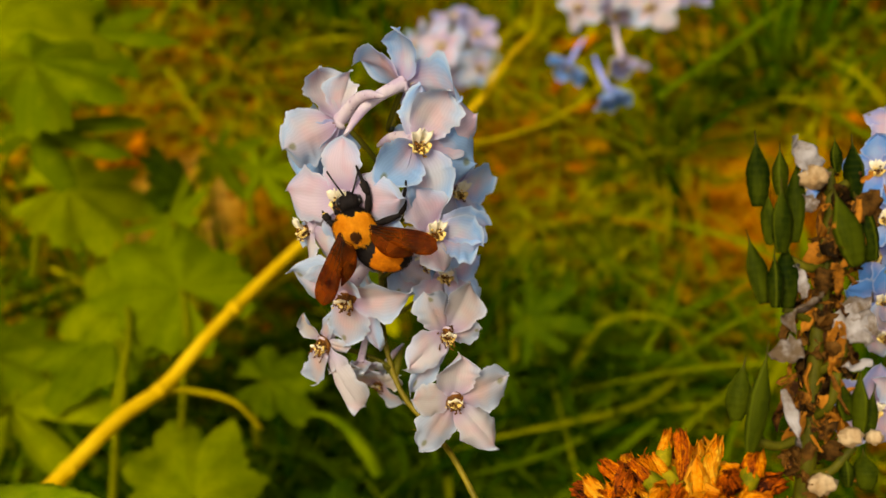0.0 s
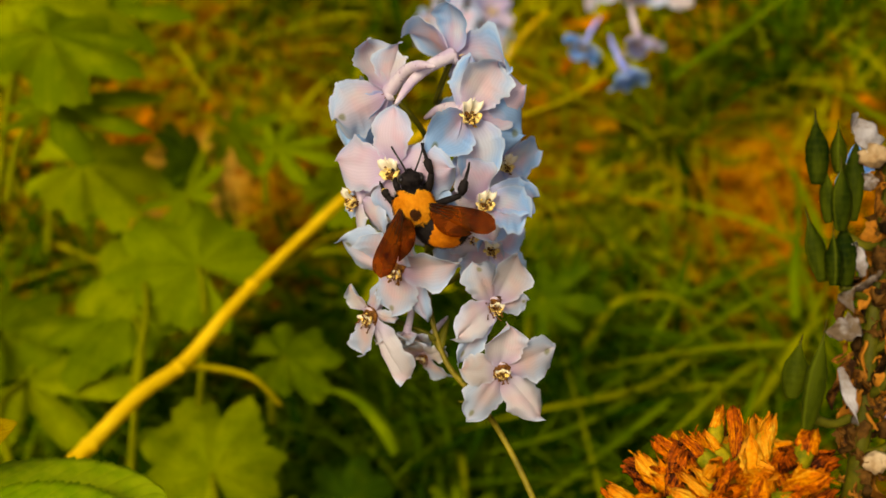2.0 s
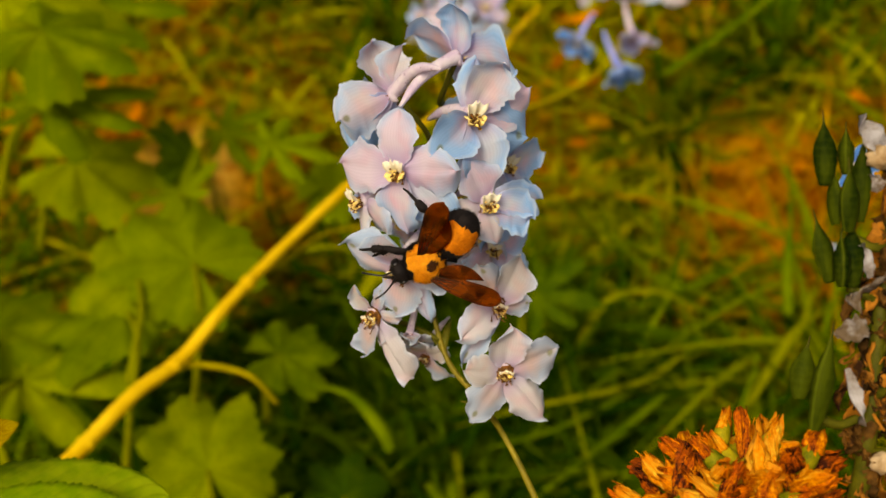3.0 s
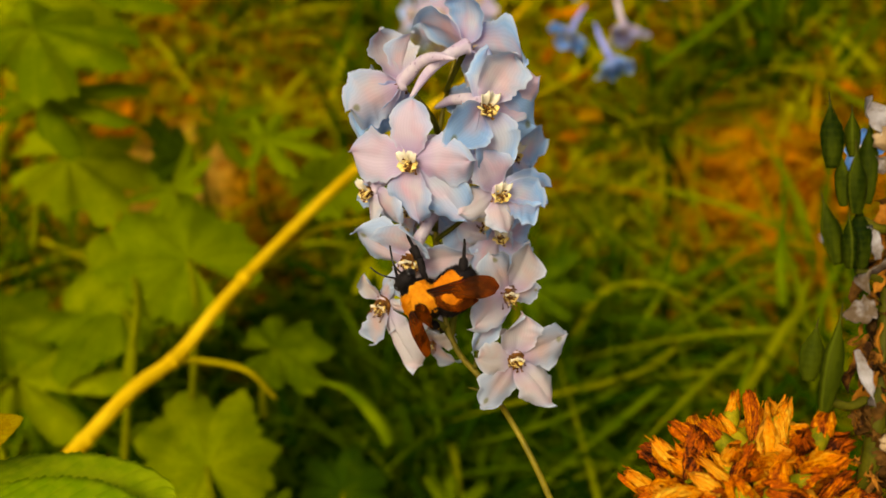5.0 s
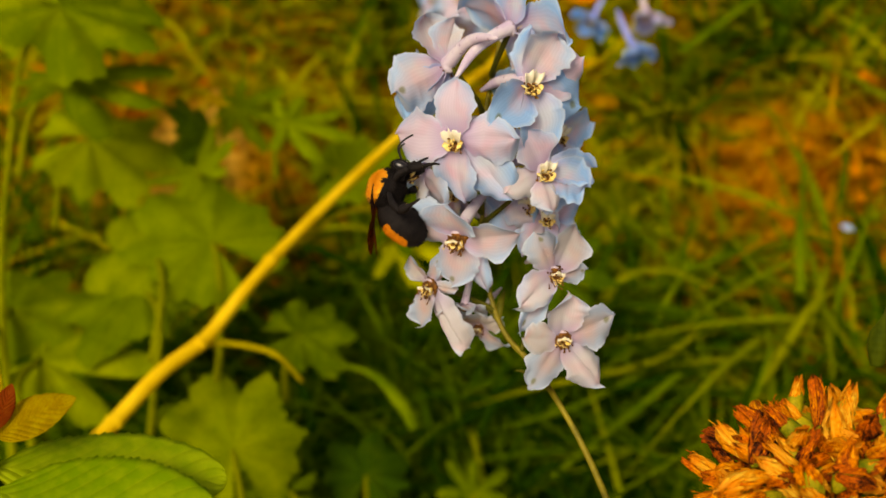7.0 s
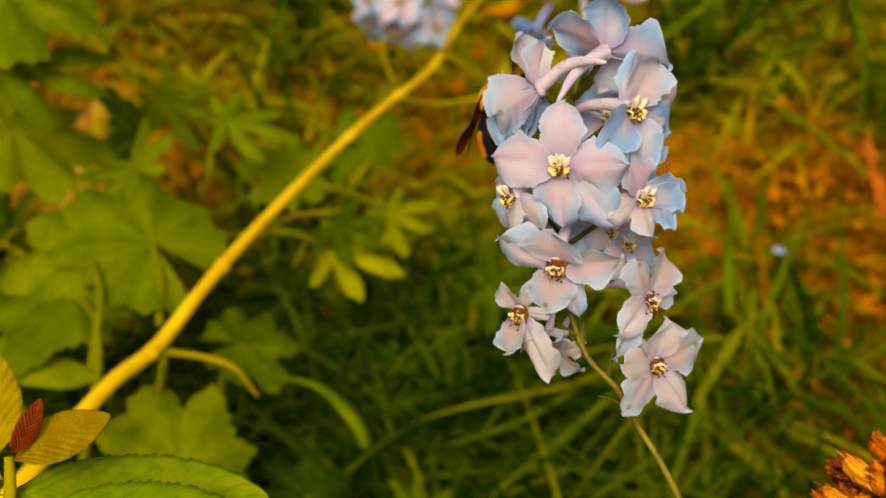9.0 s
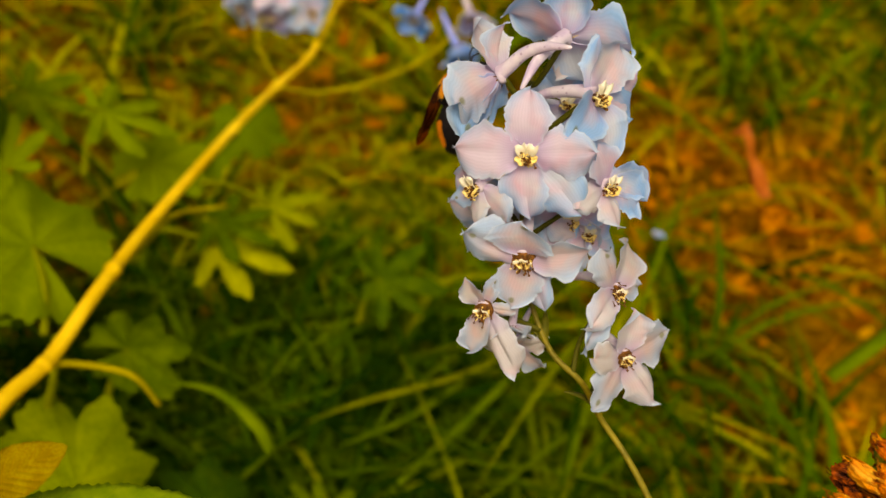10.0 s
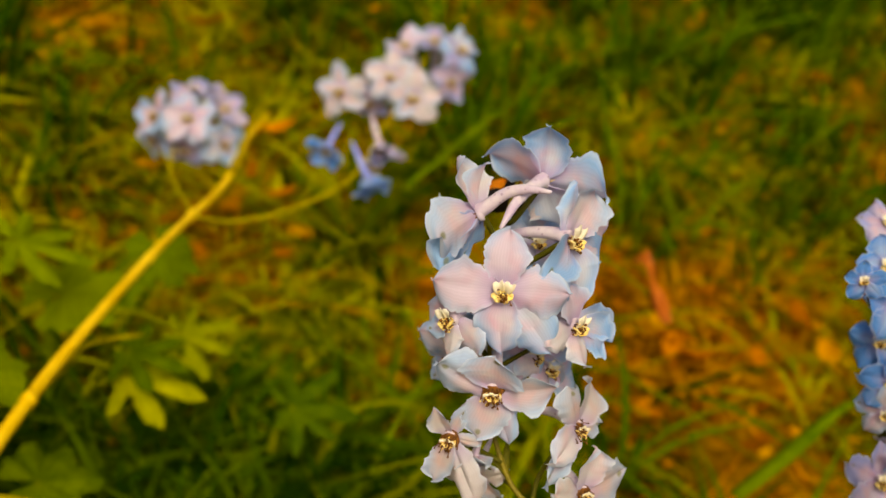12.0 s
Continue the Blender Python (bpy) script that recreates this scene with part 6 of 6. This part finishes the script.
    walk(BEE["abdomen"], [
        (0, pose(0.0000, -0.0038, -0.0006, -1.5, -0.0, 64.7)),
        (0.2, pose(0.0000, -0.0038, -0.0006, -1.2, -0.0, 68.7)),
        (0.6, pose(0.0000, -0.0038, -0.0006, -1.0, -0.0, 69.6)),
        (1, pose(0.0000, -0.0038, -0.0006, -1.2, -0.0, 69.8)),
        (1.5, pose(0.0000, -0.0038, -0.0006, -1.1, -0.0, 72.8)),
        (1.8, pose(0.0000, -0.0038, -0.0006, -0.9, -0.0, 73.6)),
        (2.2, pose(0.0000, -0.0038, -0.0006, 1.5, -0.0, 72.1)),
        (2.4, pose(0.0000, -0.0038, -0.0006, -4.3, -0.0, 68.1)),
        (2.5, pose(0.0000, -0.0038, -0.0006, 8.1, -0.0, 62.7)),
        (2.6, pose(0.0000, -0.0038, -0.0006, 6.0, -0.0, 49.5)),
        (2.7, pose(0.0000, -0.0038, -0.0006, -24.2, -0.0, 36.2)),
        (2.9, pose(0.0000, -0.0038, -0.0006, -16.0, -0.0, 37.3)),
        (3, pose(0.0000, -0.0038, -0.0006, -18.9, -0.0, 34.1)),
        (3.2, pose(0.0000, -0.0038, -0.0006, -24.2, -0.0, 37.0)),
        (3.7, pose(0.0000, -0.0038, -0.0006, 8.6, 0.0, 44.8)),
        (4.3, pose(0.0000, -0.0038, -0.0006, 1.1, -0.0, 72.1)),
        (4.8, pose(0.0000, -0.0038, -0.0006, -8.9, 0.0, 84.8)),
        (5, pose(0.0000, -0.0038, -0.0006, 6.7, -0.0, 91.8)),
        (5.2, pose(0.0000, -0.0038, -0.0006, 21.4, -0.0, 84.2)),
        (5.3, pose(0.0000, -0.0038, -0.0006, -14.3, 0.0, 84.9)),
        (5.4, pose(0.0000, -0.0038, -0.0006, -19.0, -0.0, 27.6)),
        (5.5, pose(0.0000, -0.0038, -0.0006, -18.1, -0.0, 25.8)),
        (5.6, pose(0.0000, -0.0038, -0.0006, -19.0, -0.0, 35.1)),
        (5.7, pose(0.0000, -0.0038, -0.0006, -16.8, -0.0, 18.5)),
        (5.8, pose(0.0000, -0.0038, -0.0006, -14.2, -0.0, 25.2)),
        (5.9, pose(0.0000, -0.0038, -0.0006, 50.0, 0.0, 40.0)),
        (6, pose(0.0000, -0.0038, -0.0006, 92.0, 0.0, 40.0)),
        (6.2, pose(0.0000, -0.0038, -0.0006, 88.0, 0.0, 20.0)),
        (6.4, pose(0.0000, -0.0038, -0.0006, 76.0, 0.0, -3.0)),
        (6.5, pose(0.0000, -0.0038, -0.0006, 77.3, -0.0, -5.4)),
        (6.7, pose(0.0000, -0.0038, -0.0006, 69.8, -0.0, -3.4)),
        (7, pose(0.0000, -0.0038, -0.0006, 71.4, -0.0, -9.2)),
        (7.2, pose(0.0000, -0.0038, -0.0006, 74.8, -0.0, -11.4)),
        (7.6, pose(0.0000, -0.0038, -0.0006, 51.0, -0.0, 16.5)),
        (8.2, pose(0.0000, -0.0038, -0.0006, 36.1, -0.0, -13.9)),
        (8.8, pose(0.0000, -0.0038, -0.0006, 37.4, -0.0, -21.6)),
        (9, pose(0.0000, -0.0038, -0.0006, 39.3, 0.0, -22.5)),
        (9.5, pose(0.0000, -0.0038, -0.0006, 36.3, -0.0, -21.0)),
        (10, pose(0.0000, -0.0038, -0.0006, 35.3, -0.0, -20.2)),
        (10.5, pose(0.0000, -0.0038, -0.0006, 34.7, -0.0, -19.9)),
        (11, pose(0.0000, -0.0038, -0.0006, 29.9, -0.0, -19.5)),
        (11.2, pose(0.0000, -0.0038, -0.0006, 23.6, -0.0, -3.1)),
        (11.4, pose(0.0000, -0.0038, -0.0006, 27.0, 0.0, -10.7)),
        (11.5, pose(0.0000, -0.0038, -0.0006, 38.1, 0.0, -26.8)),
        (11.6, pose(0.0000, -0.0038, -0.0006, 13.8, 0.0, -21.2)),
        (11.8, pose(0.0000, -0.0038, -0.0006, 7.3, 0.0, -35.4)),
        (12, pose(0.0000, -0.0038, -0.0006, -17.1, -0.0, -35.8)),
    ])
    walk(BEE["middle_leg"], [
        (0, pose(0.0032, 0.0018, -0.0010)),
        (2.2, pose(0.0032, 0.0018, -0.0010)),
        (2.6, pose(0.0032, 0.0018, -0.0010, -35, 0, -20)),
        (4.8, pose(0.0032, 0.0018, -0.0010, -10, 0, -20)),
        (5.4, pose(0.0032, 0.0018, -0.0010, -45, 0, -30)),
        (12, pose(0.0032, 0.0018, -0.0010, -55, 0, -10)),
    ])
    walk(BEE["hind_leg"], [
        (0, pose(0.0036, -0.0004, -0.0010)),
        (2.2, pose(0.0036, -0.0004, -0.0010)),
        (2.6, pose(0.0036, -0.0004, -0.0010, 0, 30, -45)),
        (3.2, pose(0.0036, -0.0004, -0.0010, 0, 30, -55)),
        (4.8, pose(0.0036, -0.0004, -0.0010, 0, 10, -25)),
        (5.4, pose(0.0036, -0.0004, -0.0010, 0, 45, -50)),
        (12, pose(0.0036, -0.0004, -0.0010, 0, 75, -30)),
    ])
    walk(BEE["left_wing"], [
        (0, pose(-0.0026, 0.0002, 0.0028, 0.0, -15.2, -113.8)),
        (0.2, pose(-0.0026, 0.0002, 0.0028, 0.0, -30.1, -106.1)),
        (0.6, pose(-0.0026, 0.0002, 0.0028, -0.0, -23.0, -112.9)),
        (1, pose(-0.0026, 0.0002, 0.0028, 0.0, -24.9, -101.4)),
        (1.5, pose(-0.0026, 0.0002, 0.0028, 0.0, -15.3, -101.9)),
        (1.8, pose(-0.0026, 0.0002, 0.0028, 0.0, -37.3, -109.5)),
        (2.2, pose(-0.0026, 0.0002, 0.0028, 0.0, -19.3, -116.7)),
        (2.4, pose(-0.0026, 0.0002, 0.0028, 0.0, -53.0, -89.4)),
        (2.5, pose(-0.0026, 0.0002, 0.0028, 0.0, -12.7, -108.4)),
        (2.6, pose(-0.0026, 0.0002, 0.0028, 0.0, -25.6, -115.1)),
        (2.7, pose(-0.0026, 0.0002, 0.0028, 0.0, -36.9, -124.7)),
        (2.9, pose(-0.0026, 0.0002, 0.0028, -0.0, -26.8, -112.4)),
        (3, pose(-0.0026, 0.0002, 0.0028, 0.0, -17.3, -126.1)),
        (3.2, pose(-0.0026, 0.0002, 0.0028, 0.0, -55.0, -147.5)),
        (3.7, pose(-0.0026, 0.0002, 0.0028, 0.0, -52.3, -110.3)),
        (4.3, pose(-0.0026, 0.0002, 0.0028, 0.0, -45.4, -86.2)),
        (4.8, pose(-0.0026, 0.0002, 0.0028, -0.0, -53.0, -69.2)),
        (5, pose(-0.0026, 0.0002, 0.0028, -0.0, -52.9, -71.4)),
        (5.2, pose(-0.0026, 0.0002, 0.0028, 0.0, -57.6, -78.2)),
        (5.3, pose(-0.0026, 0.0002, 0.0028, 108.9, -74.1, 160.4)),
        (5.4, pose(-0.0026, 0.0002, 0.0028, 95.0, -70.1, 174.7)),
        (5.5, pose(-0.0026, 0.0002, 0.0028, 73.5, -72.6, -162.7)),
        (5.6, pose(-0.0026, 0.0002, 0.0028, 65.2, -72.4, -154.1)),
        (5.7, pose(-0.0026, 0.0002, 0.0028, 25.8, -75.9, -115.1)),
        (5.8, pose(-0.0026, 0.0002, 0.0028, -33.3, -69.1, -58.5)),
        (5.9, pose(-0.0026, 0.0002, 0.0028, 0.0, -20.0, -70.0)),
        (6, pose(-0.0026, 0.0002, 0.0028, 0.0, 5.0, -95.0)),
        (6.2, pose(-0.0026, 0.0002, 0.0028, 0.0, 10.0, -85.0)),
        (6.4, pose(-0.0026, 0.0002, 0.0028, 0.0, 14.6, -76.9)),
        (6.5, pose(-0.0026, 0.0002, 0.0028, 0.0, 16.5, -68.6)),
        (6.7, pose(-0.0026, 0.0002, 0.0028, 0.0, 4.4, -54.5)),
        (7, pose(-0.0026, 0.0002, 0.0028, 0.0, 18.8, -91.0)),
        (7.2, pose(-0.0026, 0.0002, 0.0028, -0.0, 11.4, -58.7)),
        (7.6, pose(-0.0026, 0.0002, 0.0028, 0.0, 0.7, -64.6)),
        (8.2, pose(-0.0026, 0.0002, 0.0028, -0.0, -1.9, -94.8)),
        (8.8, pose(-0.0026, 0.0002, 0.0028, 0.0, -0.3, -95.1)),
        (9, pose(-0.0026, 0.0002, 0.0028, 0.0, 1.5, -95.6)),
        (9.5, pose(-0.0026, 0.0002, 0.0028, 0.0, 2, -98)),
        (10, pose(-0.0026, 0.0002, 0.0028, 0.0, -2, -98)),
        (10.5, pose(-0.0026, 0.0002, 0.0028, 0.0, -4, -98)),
        (11, pose(-0.0026, 0.0002, 0.0028, 0.0, -6, -98)),
        (11.2, pose(-0.0026, 0.0002, 0.0028, 0.0, -4, -98)),
        (11.4, pose(-0.0026, 0.0002, 0.0028, 0.0, -12.2, -50.1)),
        (11.5, pose(-0.0026, 0.0002, 0.0028, 0.0, -0.4, -54.6)),
        (11.6, pose(-0.0026, 0.0002, 0.0028, 0.0, -22.3, -48.1)),
        (11.8, pose(-0.0026, 0.0002, 0.0028, 0.0, -20.0, -48.6)),
        (12, pose(-0.0026, 0.0002, 0.0028, 0.0, -32.2, -43.3)),
    ])
    walk(BEE["right_wing"], [
        (0, pose(0.0026, 0.0002, 0.0028, -0.0, -23.6, -28.5)),
        (0.2, pose(0.0026, 0.0002, 0.0028, -0.0, -37.8, -28.4)),
        (0.6, pose(0.0026, 0.0002, 0.0028, 0.0, -34.0, -29.7)),
        (1, pose(0.0026, 0.0002, 0.0028, 0.0, -30.2, -29.3)),
        (1.5, pose(0.0026, 0.0002, 0.0028, 0.0, -21.2, -30.3)),
        (1.8, pose(0.0026, 0.0002, 0.0028, 0.0, -27.8, -24.0)),
        (2.2, pose(0.0026, 0.0002, 0.0028, 0.0, -32.2, -26.5)),
        (2.4, pose(0.0026, 0.0002, 0.0028, 0.0, -40.7, -106.5)),
        (2.5, pose(0.0026, 0.0002, 0.0028, 0.0, -15.3, -113.3)),
        (2.6, pose(0.0026, 0.0002, 0.0028, 0.0, -51.2, -105.7)),
        (2.7, pose(0.0026, 0.0002, 0.0028, 0.0, -15.7, -39.1)),
        (2.9, pose(0.0026, 0.0002, 0.0028, 0.0, -19.0, -38.0)),
        (3, pose(0.0026, 0.0002, 0.0028, 0.0, -25.1, -43.1)),
        (3.2, pose(0.0026, 0.0002, 0.0028, 0.0, -1.7, -85.1)),
        (3.7, pose(0.0026, 0.0002, 0.0028, 0.0, 4.2, -72.7)),
        (4.3, pose(0.0026, 0.0002, 0.0028, 0.0, -3.3, -61.1)),
        (4.8, pose(0.0026, 0.0002, 0.0028, 0.0, -29.8, -52.6)),
        (5, pose(0.0026, 0.0002, 0.0028, 0.0, 5.9, -43.9)),
        (5.2, pose(0.0026, 0.0002, 0.0028, 0.0, -4.4, -56.2)),
        (5.3, pose(0.0026, 0.0002, 0.0028, 0.0, -59.2, -5.8)),
        (5.4, pose(0.0026, 0.0002, 0.0028, 0.0, -57.9, -13.4)),
        (5.5, pose(0.0026, 0.0002, 0.0028, 0.0, -52.2, -18.8)),
        (5.6, pose(0.0026, 0.0002, 0.0028, 0.0, -52.7, -3.1)),
        (5.7, pose(0.0026, 0.0002, 0.0028, 0.0, -46.8, -13.8)),
        (5.8, pose(0.0026, 0.0002, 0.0028, 0.0, -37.7, -18.1)),
        (5.9, pose(0.0026, 0.0002, 0.0028, 0.0, 0.0, -60.0)),
        (6, pose(0.0026, 0.0002, 0.0028, 0.0, 20.0, -90.0)),
        (6.2, pose(0.0026, 0.0002, 0.0028, 0.0, 22.0, -80.0)),
        (6.4, pose(0.0026, 0.0002, 0.0028, 0.0, 27.7, -65.3)),
        (6.5, pose(0.0026, 0.0002, 0.0028, 0.0, 24.3, -65.4)),
        (6.7, pose(0.0026, 0.0002, 0.0028, -0.0, 13.3, -54.0)),
        (7, pose(0.0026, 0.0002, 0.0028, -0.0, 26.6, -91.4)),
        (7.2, pose(0.0026, 0.0002, 0.0028, 0.0, 23.1, -57.2)),
        (7.6, pose(0.0026, 0.0002, 0.0028, 0.0, 13.9, -73.2)),
        (8.2, pose(0.0026, 0.0002, 0.0028, 0.0, 13.1, -96.5)),
        (8.8, pose(0.0026, 0.0002, 0.0028, 0.0, 13.8, -98.8)),
        (9, pose(0.0026, 0.0002, 0.0028, 0.0, 16.4, -99.6)),
        (9.5, pose(0.0026, 0.0002, 0.0028, 0.0, 8, -98)),
        (10, pose(0.0026, 0.0002, 0.0028, 0.0, 5, -98)),
        (10.5, pose(0.0026, 0.0002, 0.0028, 0.0, 3, -98)),
        (11, pose(0.0026, 0.0002, 0.0028, 0.0, 2, -98)),
        (11.2, pose(0.0026, 0.0002, 0.0028, 0.0, 4, -98)),
        (11.4, pose(0.0026, 0.0002, 0.0028, 0.0, 6.2, -80.6)),
        (11.5, pose(0.0026, 0.0002, 0.0028, 0.0, 22.1, -80.9)),
        (11.6, pose(0.0026, 0.0002, 0.0028, 0.0, 12.7, -63.4)),
        (11.8, pose(0.0026, 0.0002, 0.0028, 0.0, 15.0, -50.9)),
        (12, pose(0.0026, 0.0002, 0.0028, 0.0, -13.8, -46.4)),
    ])


motions()
